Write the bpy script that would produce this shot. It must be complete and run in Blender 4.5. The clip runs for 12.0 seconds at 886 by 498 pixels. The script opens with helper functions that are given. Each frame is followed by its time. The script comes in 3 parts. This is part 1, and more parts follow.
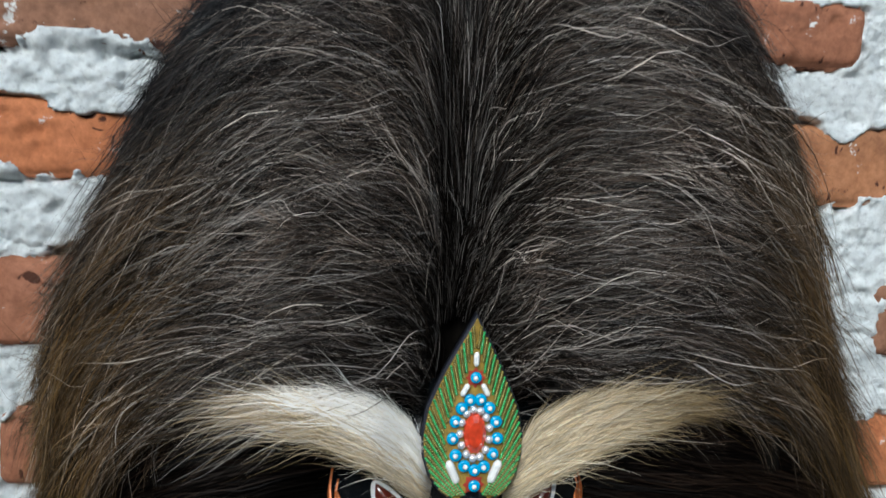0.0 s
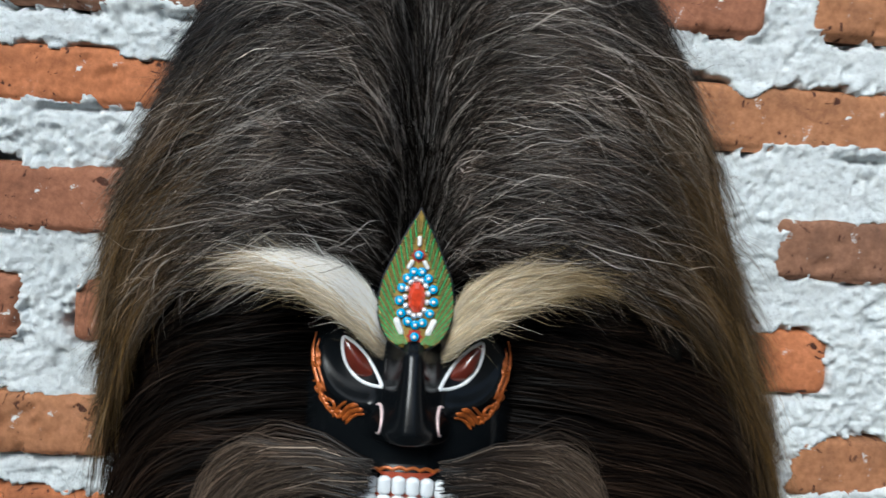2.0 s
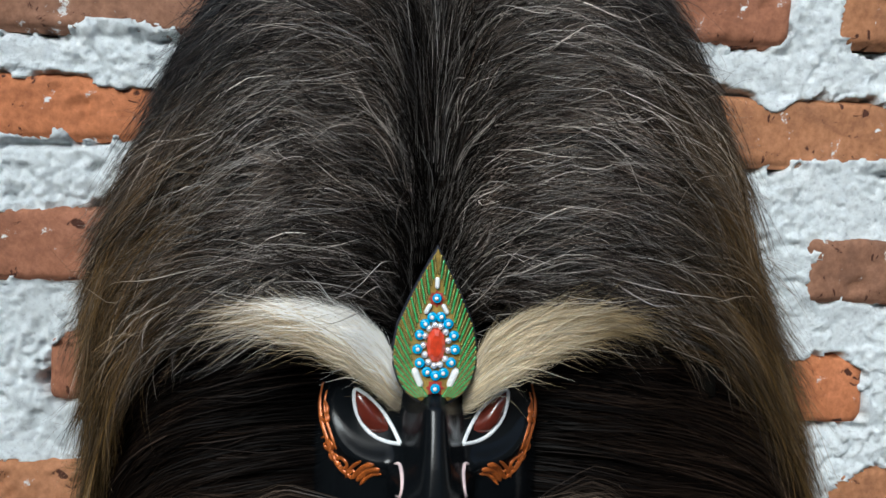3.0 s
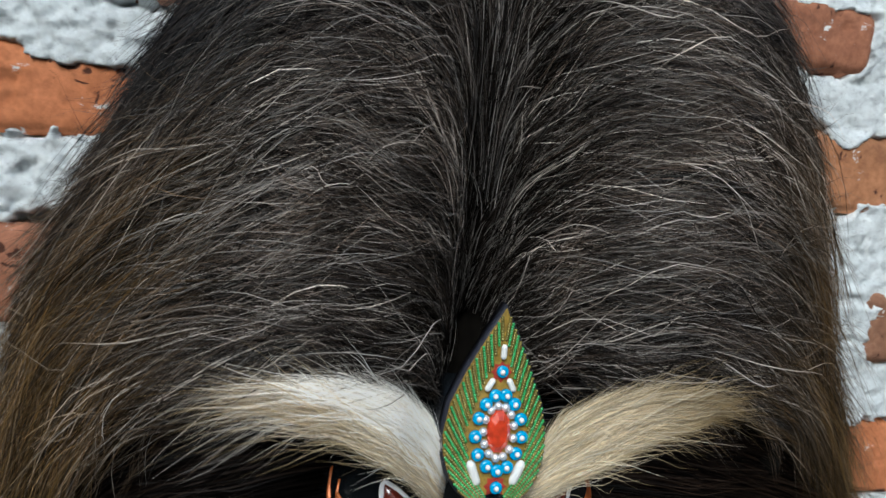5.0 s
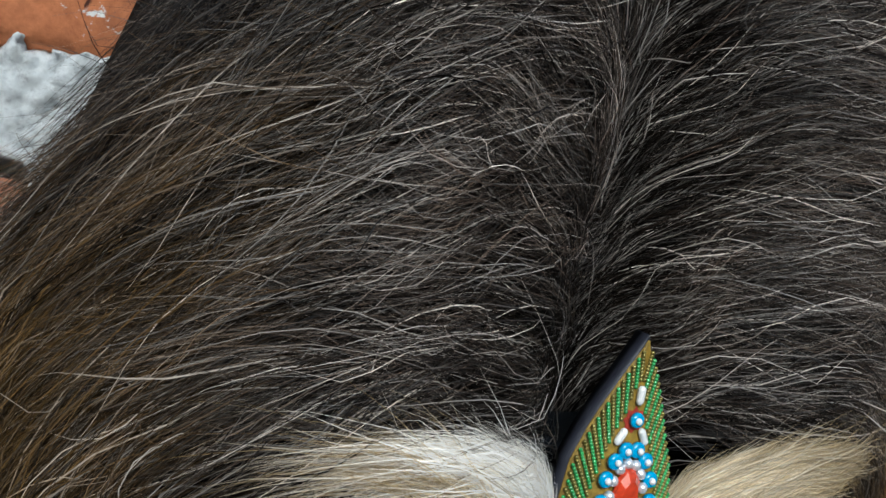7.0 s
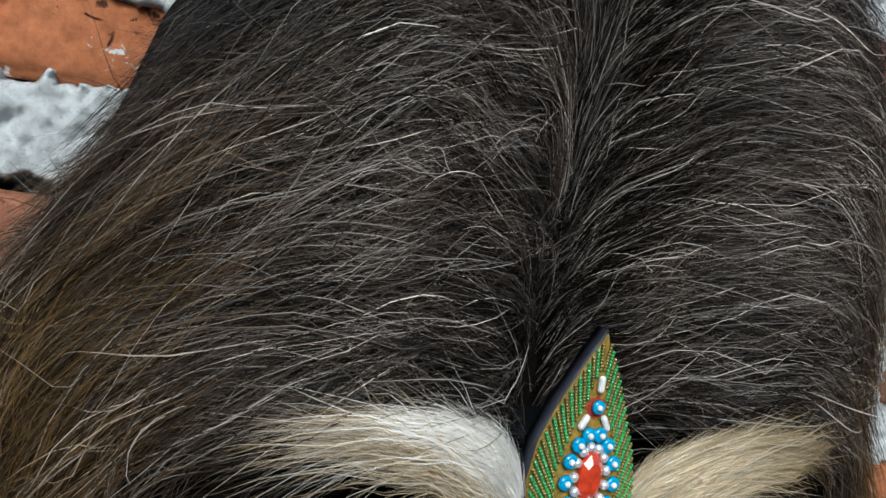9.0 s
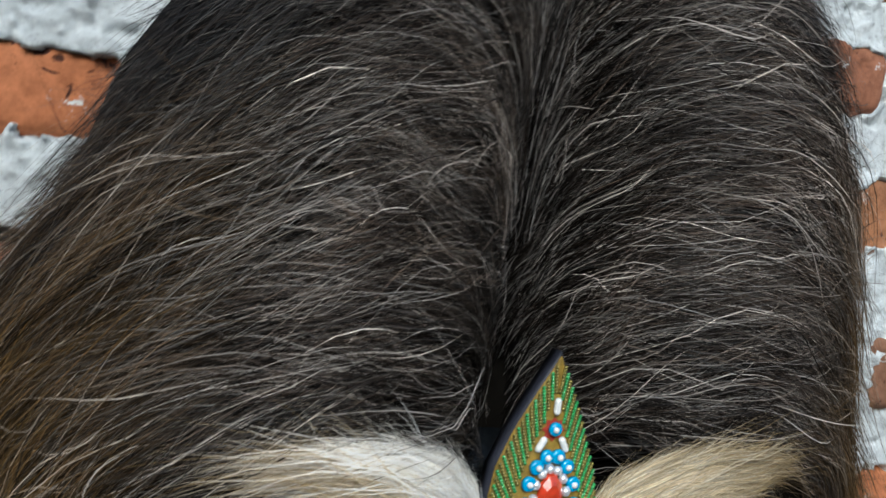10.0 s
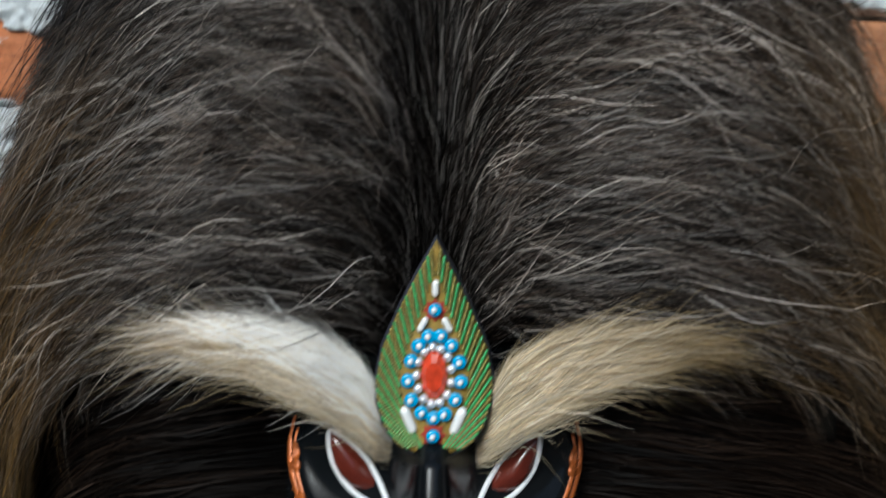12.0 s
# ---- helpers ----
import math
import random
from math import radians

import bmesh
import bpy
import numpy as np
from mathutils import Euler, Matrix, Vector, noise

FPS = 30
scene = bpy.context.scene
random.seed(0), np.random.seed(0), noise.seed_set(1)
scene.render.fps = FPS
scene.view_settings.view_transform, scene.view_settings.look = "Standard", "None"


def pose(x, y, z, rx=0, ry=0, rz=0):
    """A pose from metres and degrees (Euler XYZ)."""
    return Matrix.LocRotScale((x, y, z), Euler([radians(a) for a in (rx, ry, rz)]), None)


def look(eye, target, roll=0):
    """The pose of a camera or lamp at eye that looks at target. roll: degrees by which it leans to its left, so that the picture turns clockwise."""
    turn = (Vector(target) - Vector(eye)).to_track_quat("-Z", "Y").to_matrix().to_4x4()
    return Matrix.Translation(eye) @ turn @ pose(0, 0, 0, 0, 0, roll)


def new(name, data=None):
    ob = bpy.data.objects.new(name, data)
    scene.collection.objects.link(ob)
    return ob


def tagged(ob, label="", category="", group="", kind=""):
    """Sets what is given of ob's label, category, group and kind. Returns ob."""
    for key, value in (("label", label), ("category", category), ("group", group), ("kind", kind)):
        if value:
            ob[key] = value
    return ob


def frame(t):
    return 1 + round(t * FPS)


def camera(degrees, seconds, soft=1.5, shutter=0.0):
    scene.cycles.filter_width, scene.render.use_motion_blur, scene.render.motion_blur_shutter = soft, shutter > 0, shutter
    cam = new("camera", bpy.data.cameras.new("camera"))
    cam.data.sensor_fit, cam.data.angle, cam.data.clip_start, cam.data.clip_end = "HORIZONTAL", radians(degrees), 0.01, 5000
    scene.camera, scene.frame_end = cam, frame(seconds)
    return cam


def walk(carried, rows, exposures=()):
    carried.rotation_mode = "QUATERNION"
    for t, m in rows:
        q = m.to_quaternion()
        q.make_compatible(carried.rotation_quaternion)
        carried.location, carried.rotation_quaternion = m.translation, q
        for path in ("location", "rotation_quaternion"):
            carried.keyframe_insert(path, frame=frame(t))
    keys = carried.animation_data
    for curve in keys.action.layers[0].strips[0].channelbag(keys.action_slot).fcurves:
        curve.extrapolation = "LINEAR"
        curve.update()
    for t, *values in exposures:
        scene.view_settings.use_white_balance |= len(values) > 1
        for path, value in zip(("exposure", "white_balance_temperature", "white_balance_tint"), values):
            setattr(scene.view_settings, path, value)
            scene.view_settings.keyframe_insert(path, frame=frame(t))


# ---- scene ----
cam = camera(60.7, 12.0, soft=1.5, shutter=0.4)
PATH = [
    (0, (-0.069, -0.444, 1.575), (0.209, 1.526, 1.37), 2.1),
    (0.5, (-0.051, -0.474, 1.57), (0.165, 1.512, 1.47), 1.4),
    (1, (-0.001, -0.547, 1.573), (0.124, 1.442, 1.405), 1.3),
    (1.5, (0.017, -0.599, 1.532), (0.124, 1.39, 1.354), 3.0),
    (2, (-0.008, -0.576, 1.52), (0.087, 1.415, 1.356), 3.5),
    (2.5, (-0.037, -0.542, 1.54), (0.093, 1.446, 1.364), 2.4),
    (3, (-0.036, -0.528, 1.539), (0.138, 1.458, 1.382), 1.8),
    (3.2, (-0.029, -0.536, 1.538), (0.109, 1.453, 1.387), 1.5),
    (4.8, (-0.088, -0.429, 1.552), (0.26, 1.532, 1.371), 5.1),
    (5, (-0.115, -0.409, 1.56), (0.376, 1.521, 1.376), 5.2),
    (5.5, (-0.171, -0.368, 1.563), (0.587, 1.47, 1.349), 8.8),
    (6, (-0.193, -0.316, 1.542), (0.641, 1.5, 1.458), 10.3),
    (6.5, (-0.19, -0.293, 1.552), (0.683, 1.497, 1.37), 10.9),
    (7, (-0.188, -0.291, 1.549), (0.687, 1.497, 1.352), 10.6),
    (8.8, (-0.186, -0.33, 1.544), (0.615, 1.499, 1.434), 10.1),
    (9, (-0.183, -0.329, 1.541), (0.619, 1.501, 1.439), 9.8),
    (9.5, (-0.183, -0.333, 1.541), (0.636, 1.49, 1.453), 9.9),
    (10, (-0.16, -0.345, 1.554), (0.579, 1.511, 1.464), 7.3),
    (10.5, (-0.064, -0.37, 1.579), (0.29, 1.592, 1.433), 1.1),
    (11, (0.025, -0.387, 1.588), (0.125, 1.602, 1.406), -3.0),
    (11.5, (0.035, -0.402, 1.574), (0.037, 1.59, 1.39), -1.8),
    (12, (0.006, -0.399, 1.537), (-0.014, 1.588, 1.305), 0.9),
]

walk(cam, [(t, look(eye, target, roll)) for t, eye, target, roll in PATH], exposures=[(0.0, -0.04, 5950, 2), (1.2, 0.12, 5950, 2), (3.2, 0.03, 5950, 2), (5.0, -0.08, 5950, 2), (12.0, -0.06, 5950, 2)])

# ---- light: an overcast sky over an open yard ----
world = bpy.data.worlds.new("sky")
scene.world = world
world.use_nodes = True
wn = world.node_tree.nodes
sky = wn.new("ShaderNodeTexSky")
sky.sky_type = "NISHITA"
sky.sun_disc = False
sky.sun_elevation, sky.sun_rotation = radians(35), radians(201)
sky.air_density, sky.dust_density = 1.0, 3.0
wn["Background"].inputs["Strength"].default_value = 0.14
world.node_tree.links.new(sky.outputs["Color"], wn["Background"].inputs["Color"])
sun_data = bpy.data.lights.new("sun", "SUN")
sun_data.energy, sun_data.angle, sun_data.color = 2.7, radians(24), (0.97, 0.985, 1.0)
sun = new("sun", sun_data)
sun.matrix_world = look((-1.5, -3.9, 4.4), (0, 0, 1.5))


# ---- materials ----
def mat(name, rough=0.6, metal=0.0, spec=0.5):
    m = bpy.data.materials.new(name)
    m.use_nodes = True
    b = m.node_tree.nodes["Principled BSDF"]
    b.inputs["Roughness"].default_value = rough
    b.inputs["Metallic"].default_value = metal
    b.inputs["Specular IOR Level"].default_value = spec
    return m, m.node_tree.nodes, m.node_tree.links, b


def ramp(nodes, stops):
    r = nodes.new("ShaderNodeValToRGB")
    while len(r.color_ramp.elements) < len(stops):
        r.color_ramp.elements.new(0.5)
    for e, (p, c) in zip(r.color_ramp.elements, stops):
        e.position, e.color = p, (*c, 1)
    return r


def noise_tex(nodes, links, scale, detail=6, rough=0.6, coord="Object", distort=0.0):
    tc = nodes.new("ShaderNodeTexCoord")
    n = nodes.new("ShaderNodeTexNoise")
    n.inputs["Scale"].default_value, n.inputs["Detail"].default_value = scale, detail
    n.inputs["Roughness"].default_value, n.inputs["Distortion"].default_value = rough, distort
    links.new(tc.outputs[coord], n.inputs["Vector"])
    return n


def mix(nodes, links, fac, a, b, how="MIX"):
    m = nodes.new("ShaderNodeMix")
    m.data_type, m.blend_type = "RGBA", how
    for value, socket in ((fac, 0), (a, 6), (b, 7)):
        if hasattr(value, "links"):
            links.new(value, m.inputs[socket])
        else:
            m.inputs[socket].default_value = value if socket == 0 else (*value, 1)
    return m.outputs[2]


def bump(nodes, links, b, height, strength, dist):
    n = nodes.new("ShaderNodeBump")
    n.inputs["Strength"].default_value, n.inputs["Distance"].default_value = strength, dist
    links.new(height, n.inputs["Height"])
    links.new(n.outputs["Normal"], b.inputs["Normal"])


def plain(name, color, rough=0.5, metal=0.0, vary=0.25, scale=120, coat=0.0, spec=0.5):
    m, n, l, b = mat(name, rough, metal, spec)
    nz = noise_tex(n, l, scale)
    dark = tuple(c * (1 - vary) for c in color)
    lite = tuple(min(1, c * (1 + vary)) for c in color)
    r = ramp(n, [(0.3, dark), (0.7, lite)])
    l.new(nz.outputs["Fac"], r.inputs["Fac"])
    l.new(r.outputs["Color"], b.inputs["Base Color"])
    b.inputs["Coat Weight"].default_value = coat
    b.inputs["Coat Roughness"].default_value = 0.12
    bump(n, l, b, nz.outputs["Fac"], 0.15, 0.0006)
    return m


def brick_material():
    m, n, l, b = mat("fired_clay", 0.85, 0, 0.25)
    info = n.new("ShaderNodeObjectInfo")
    big = noise_tex(n, l, 22, 5, 0.6)
    fine = noise_tex(n, l, 160, 8, 0.7)
    pits = noise_tex(n, l, 75, 5, 0.6, distort=0.9)
    r1 = ramp(n, [(0.25, (0.55, 0.58, 0.66)), (0.5, (1.0, 1.0, 1.0)), (0.75, (1.25, 1.3, 1.4))])
    l.new(big.outputs["Fac"], r1.inputs["Fac"])
    c = mix(n, l, 1.0, info.outputs["Color"], r1.outputs["Color"], "MULTIPLY")
    r2 = ramp(n, [(0.33, (0.6, 0.57, 0.55)), (0.65, (1.15, 1.15, 1.15))])
    l.new(fine.outputs["Fac"], r2.inputs["Fac"])
    c = mix(n, l, 0.8, c, r2.outputs["Color"], "MULTIPLY")
    hole = ramp(n, [(0.36, (1, 1, 1)), (0.39, (0, 0, 0))])
    l.new(pits.outputs["Fac"], hole.inputs["Fac"])
    c = mix(n, l, hole.outputs["Color"], c, (0.07, 0.025, 0.015))
    smear = noise_tex(n, l, 60, 9, 0.75)
    sm = ramp(n, [(0.62, (0, 0, 0)), (0.65, (1, 1, 1))])
    l.new(smear.outputs["Fac"], sm.inputs["Fac"])
    c = mix(n, l, sm.outputs["Color"], c, (0.66, 0.66, 0.65))
    l.new(c, b.inputs["Base Color"])
    h = n.new("ShaderNodeMath")
    h.operation = "SUBTRACT"
    l.new(fine.outputs["Fac"], h.inputs[0])
    l.new(hole.outputs["Color"], h.inputs[1])
    bump(n, l, b, h.outputs[0], 0.55, 0.0016)
    return m


def mortar_material():
    m, n, l, b = mat("lime_mortar", 0.92, 0, 0.2)
    big = noise_tex(n, l, 14, 6, 0.6)
    fine = noise_tex(n, l, 230, 10, 0.75)
    tone = ramp(n, [(0.3, (0.62, 0.655, 0.665)), (0.5, (0.73, 0.765, 0.775)), (0.7, (0.80, 0.83, 0.84))])
    l.new(big.outputs["Fac"], tone.inputs["Fac"])
    r2 = ramp(n, [(0.35, (0.62, 0.62, 0.63)), (0.45, (0.97, 0.97, 0.97)), (0.60, (1.15, 1.15, 1.15))])
    l.new(fine.outputs["Fac"], r2.inputs["Fac"])
    c = mix(n, l, 0.8, tone.outputs["Color"], r2.outputs["Color"], "MULTIPLY")
    # shade of small pits painted as dark spots, with no relief of their own
    pit_shade = noise_tex(n, l, 90, 8, 0.72)
    d = ramp(n, [(0.27, (1, 1, 1)), (0.33, (0, 0, 0))])
    l.new(pit_shade.outputs["Fac"], d.inputs["Fac"])
    c = mix(n, l, d.outputs["Color"], c, (0.34, 0.33, 0.31))
    l.new(c, b.inputs["Base Color"])
    grit = noise_tex(n, l, 520, 6, 0.7)
    h = n.new("ShaderNodeMath")
    h.operation = "MULTIPLY_ADD"
    h.inputs[1].default_value = 0.45
    l.new(grit.outputs["Fac"], h.inputs[0])
    l.new(fine.outputs["Fac"], h.inputs[2])
    bump(n, l, b, h.outputs[0], 0.75, 0.0045)
    return m


def hair_material(name, root, mid, tip, pale, pale_share, outer=None, rough=0.45, spec=0.45, thin=0.25, dull=0.5, outer_from=0.64, bend=0.45):
    """Colour along each strand (UV y), a paler share of strands, a tone for each lock, and a golden tint on the lower outer side of the hide."""
    m, n, l, b = mat(name, rough, 0, spec)
    uv = n.new("ShaderNodeUVMap")
    uv.uv_map = "UVMap"
    sep = n.new("ShaderNodeSeparateXYZ")
    l.new(uv.outputs["UV"], sep.inputs[0])
    uv2 = n.new("ShaderNodeUVMap")
    uv2.uv_map = "lock"
    sep2 = n.new("ShaderNodeSeparateXYZ")
    l.new(uv2.outputs["UV"], sep2.inputs[0])
    along = ramp(n, [(0.0, root), (bend, mid), (1.0, tip)])
    l.new(sep.outputs["Y"], along.inputs["Fac"])
    geo = n.new("ShaderNodeNewGeometry")
    pick = ramp(n, [(0.0, (0, 0, 0)), (1 - pale_share, (0, 0, 0)), (1.0, (1, 1, 1))])
    l.new(geo.outputs["Random Per Island"], pick.inputs["Fac"])
    c = mix(n, l, pick.outputs["Color"], along.outputs["Color"], pale)
    if outer:
        o = ramp(n, [(outer_from, (0, 0, 0)), (1.0, (0.9, 0.9, 0.9))])
        l.new(sep.outputs["X"], o.inputs["Fac"])
        low = ramp(n, [(0.45, (1, 1, 1)), (0.85, (0, 0, 0))])
        l.new(sep2.outputs["Y"], low.inputs["Fac"])
        c = mix(n, l, mix(n, l, 1.0, o.outputs["Color"], low.outputs["Color"], "MULTIPLY"), c, outer)
    tone = ramp(n, [(0.0, (dull, dull, dull)), (1.0, (1.3, 1.3, 1.3))])
    wn2 = n.new("ShaderNodeTexWhiteNoise")
    wn2.noise_dimensions = "1D"
    l.new(geo.outputs["Random Per Island"], wn2.inputs["W"])
    l.new(wn2.outputs["Value"], tone.inputs["Fac"])
    c = mix(n, l, 1.0, c, tone.outputs["Color"], "MULTIPLY")
    # low lock tones also carry the shade painted in parting and undercoat
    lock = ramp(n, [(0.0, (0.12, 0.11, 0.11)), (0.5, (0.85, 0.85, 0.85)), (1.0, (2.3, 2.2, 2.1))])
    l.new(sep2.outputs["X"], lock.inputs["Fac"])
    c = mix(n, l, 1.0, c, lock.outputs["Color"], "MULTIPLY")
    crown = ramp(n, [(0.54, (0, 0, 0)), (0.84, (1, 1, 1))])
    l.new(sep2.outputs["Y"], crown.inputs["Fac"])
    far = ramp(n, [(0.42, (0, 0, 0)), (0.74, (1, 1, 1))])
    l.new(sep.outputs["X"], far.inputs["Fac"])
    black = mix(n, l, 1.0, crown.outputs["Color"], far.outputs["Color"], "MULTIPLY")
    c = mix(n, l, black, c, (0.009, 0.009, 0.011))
    l.new(c, b.inputs["Base Color"])
    back = n.new("ShaderNodeBsdfTranslucent")
    l.new(c, back.inputs["Color"])
    both = n.new("ShaderNodeMixShader")
    both.inputs[0].default_value = thin
    l.new(b.outputs["BSDF"], both.inputs[1])
    l.new(back.outputs["BSDF"], both.inputs[2])
    l.new(both.outputs["Shader"], n["Material Output"].inputs["Surface"])
    return m


M_BRICK, M_MORTAR = brick_material(), mortar_material()
M_MANE = hair_material("mane_hair", (0.003, 0.0022, 0.0018), (0.021, 0.0150, 0.0116), (0.158, 0.120, 0.095), (0.68, 0.625, 0.575), 0.33, (0.100, 0.059, 0.018), spec=0.2, bend=0.58)
M_BROW = hair_material("pale_brow_hair", (0.92, 0.93, 0.93), (0.89, 0.90, 0.90), (0.62, 0.59, 0.52), (0.93, 0.94, 0.94), 0.4, (0.40, 0.31, 0.18), thin=0.35, dull=0.78)
M_BROW_GOLD = hair_material("golden_brow_hair", (0.94, 0.93, 0.90), (0.74, 0.66, 0.49), (0.30, 0.22, 0.10), (0.88, 0.84, 0.74), 0.3, (0.24, 0.155, 0.055), thin=0.35, dull=0.6, outer_from=0.3)
M_DARK = hair_material("dark_hair", (0.005, 0.0035, 0.003), (0.011, 0.007, 0.005), (0.030, 0.018, 0.012), (0.06, 0.04, 0.03), 0.05, rough=0.55, spec=0.1)
M_TACHE = hair_material("moustache_hair", (0.010, 0.007, 0.006), (0.085, 0.060, 0.044), (0.27, 0.195, 0.14), (0.40, 0.31, 0.24), 0.2, spec=0.25)
M_PLASTER = plain("weathered_plaster", (0.20, 0.18, 0.16), 0.9, scale=4)
M_SKIN = plain("cream_hide", (0.80, 0.79, 0.76), 0.8, vary=0.12, scale=300)
M_HIDE = plain("dark_hide", (0.006, 0.005, 0.004), 0.95, spec=0.05)
M_BLACK = plain("black_lacquer", (0.004, 0.005, 0.006), 0.2, coat=0.05, vary=0.15, spec=0.2)
M_EYE = plain("red_brown_eye_paint", (0.115, 0.019, 0.011), 0.22, coat=0.8, scale=60)
M_WHITE = plain("white_paint", (0.78, 0.79, 0.8), 0.4, vary=0.06)
M_PINK = plain("pinkish_white_paint", (0.72, 0.55, 0.54), 0.4, vary=0.1)
M_ORANGE = plain("orange_gold_paint", (0.42, 0.105, 0.02), 0.35, metal=0.25, vary=0.4, scale=260)
M_TOOTH = plain("white_tooth_lacquer", (0.80, 0.83, 0.86), 0.25, vary=0.05, coat=0.5)
M_GUM = plain("red_gum_paint", (0.30, 0.05, 0.02), 0.35, coat=0.4)
M_LEATHER = plain("navy_black_leather", (0.020, 0.022, 0.032), 0.5)
M_GOLD = plain("mustard_gold_cloth", (0.26, 0.165, 0.022), 0.6, vary=0.4, scale=400)
M_GREEN = plain("green_glass_bead", (0.045, 0.31, 0.085), 0.13, vary=0.6, scale=700, coat=0.8)
M_OLIVE = plain("olive_gold_bead", (0.24, 0.20, 0.055), 0.25, metal=0.4, vary=0.45, scale=500)
M_FELT = plain("red_felt", (0.34, 0.03, 0.015), 0.8)
M_GEM = plain("orange_red_gem", (0.62, 0.055, 0.02), 0.12, coat=1.0, vary=0.35, scale=220)
M_SILVER = plain("silver_bead", (0.82, 0.83, 0.85), 0.2, metal=0.55, vary=0.1, coat=0.5)
M_BLUE = plain("blue_plastic_sequin", (0.01, 0.33, 0.62), 0.22, coat=0.5, vary=0.2)
M_PEARL = plain("white_bead", (0.82, 0.82, 0.80), 0.18, vary=0.04, coat=0.6)


# ---- mesh helpers ----
def mesh_ob(name, verts, faces, material, parent=None, label="", smooth=True):
    me = bpy.data.meshes.new(name)
    me.from_pydata([tuple(v) for v in verts], [], [tuple(f) for f in faces])
    me.materials.append(material)
    if smooth:
        me.shade_smooth()
    ob = new(name, me)
    ob.parent = parent
    if label:
        tagged(ob, label)
    return ob


RNG = np.random.RandomState(7)
TABLE = RNG.rand(256, 256)


def vnoise(x, y, seed=0):
    """Smooth value noise from 0 to 1 on arrays."""
    x, y = np.asarray(x, float) + seed * 17.31, np.asarray(y, float) + seed * 9.77
    i, j = np.floor(x).astype(int), np.floor(y).astype(int)
    f, g = x - i, y - j
    f, g = f * f * (3 - 2 * f), g * g * (3 - 2 * g)
    a, b = TABLE[i % 256, j % 256], TABLE[(i + 1) % 256, j % 256]
    c, d = TABLE[i % 256, (j + 1) % 256], TABLE[(i + 1) % 256, (j + 1) % 256]
    return (a * (1 - f) + b * f) * (1 - g) + (c * (1 - f) + d * f) * g


def fractal(x, y, scale, octaves=4, seed=0):
    total, amp, norm = 0, 1.0, 0
    for o in range(octaves):
        total = total + amp * vnoise(np.asarray(x) * scale * 2**o, np.asarray(y) * scale * 2**o, seed + o * 3)
        norm += amp
        amp *= 0.55
    return total / norm


def grid_faces(nx, nz):
    i, j = np.meshgrid(np.arange(nx - 1), np.arange(nz - 1), indexing="ij")
    a = (i * nz + j).ravel()
    return np.stack([a, a + nz, a + nz + 1, a + 1], 1).tolist()


# ---- ground and wall ----
def ground():
    s = 300
    ob = mesh_ob("ground", [(-s, -s, 0), (s, -s, 0), (s, s, 0), (-s, s, 0)], [(0, 1, 2, 3)], plain("grey_concrete_yard", (0.26, 0.25, 0.24), 0.9, scale=3))
    tagged(ob, "grey trodden yard in front of the wall", "ground", kind="structure")


# unseen wall, added to darken reflections and block low sky light
def added_wall(name, x0, x1, y0, y1):
    v = [(x, y, z) for x in (x0, x1) for y in (y0, y1) for z in (-0.02, 2.3)]
    f = [(0, 1, 3, 2), (4, 6, 7, 5), (0, 4, 5, 1), (2, 3, 7, 6), (0, 2, 6, 4), (1, 5, 7, 3)]
    tagged(mesh_ob(name, v, f, M_PLASTER, smooth=False), "unseen plaster wall added to darken reflections and block low sky light", "wall", kind="structure")


# bricks seen round the mask: x0, x1, z0, z1, smeared by mortar or not
SEEN = [
    (-0.360, -0.120, 1.634, 1.690), (-0.400, -0.165, 1.563, 1.608), (-0.420, -0.200, 1.468, 1.520),
    (-0.259, -0.060, 1.385, 1.437), (-0.500, -0.294, 1.385, 1.437), (-0.420, -0.225, 1.297, 1.348), (-0.360, -0.140, 1.212, 1.272),
    (0.124, 0.256, 1.646, 1.690), (0.291, 0.499, 1.649, 1.702), (0.179, 0.419, 1.561, 1.613), (0.276, 0.489, 1.463, 1.514),
    (0.049, 0.241, 1.470, 1.522), (0.149, 0.332, 1.371, 1.425), (0.385, 0.589, 1.379, 1.423), (0.306, 0.519, 1.287, 1.340),
    (0.069, 0.274, 1.287, 1.338), (0.189, 0.389, 1.200, 1.255),
]


# fired tone of each of those bricks
BRIGHT, RUST, BROWN, TAN = (0.46, 0.165, 0.070), (0.30, 0.125, 0.070), (0.25, 0.125, 0.076), (0.38, 0.170, 0.082)
CLAY = [BROWN, BRIGHT, RUST, RUST, RUST, TAN, BRIGHT, RUST, TAN, TAN, BROWN, RUST, BRIGHT, BROWN, TAN, TAN, RUST]


# mortar pressed over the faces of bricks: x, z, half width, half height
SMEARS = [
    (0.289, 1.507, 0.048, 0.016), (0.246, 1.610, 0.013, 0.016), (0.314, 1.566, 0.045, 0.007), (0.389, 1.610, 0.020, 0.005),
    (0.314, 1.338, 0.014, 0.010), (0.219, 1.690, 0.020, 0.006), (0.184, 1.688, 0.012, 0.006), (0.369, 1.700, 0.030, 0.008),
    (0.389, 1.296, 0.030, 0.008), (0.329, 1.420, 0.010, 0.006), (0.259, 1.424, 0.020, 0.005), (0.409, 1.505, 0.020, 0.009),
    (-0.258, 1.436, 0.010, 0.012), (-0.240, 1.470, 0.030, 0.004), (-0.250, 1.348, 0.030, 0.005), (-0.200, 1.602, 0.020, 0.004),
    (-0.210, 1.640, 0.030, 0.006), (-0.270, 1.517, 0.020, 0.004), (0.214, 1.517, 0.050, 0.012),
]


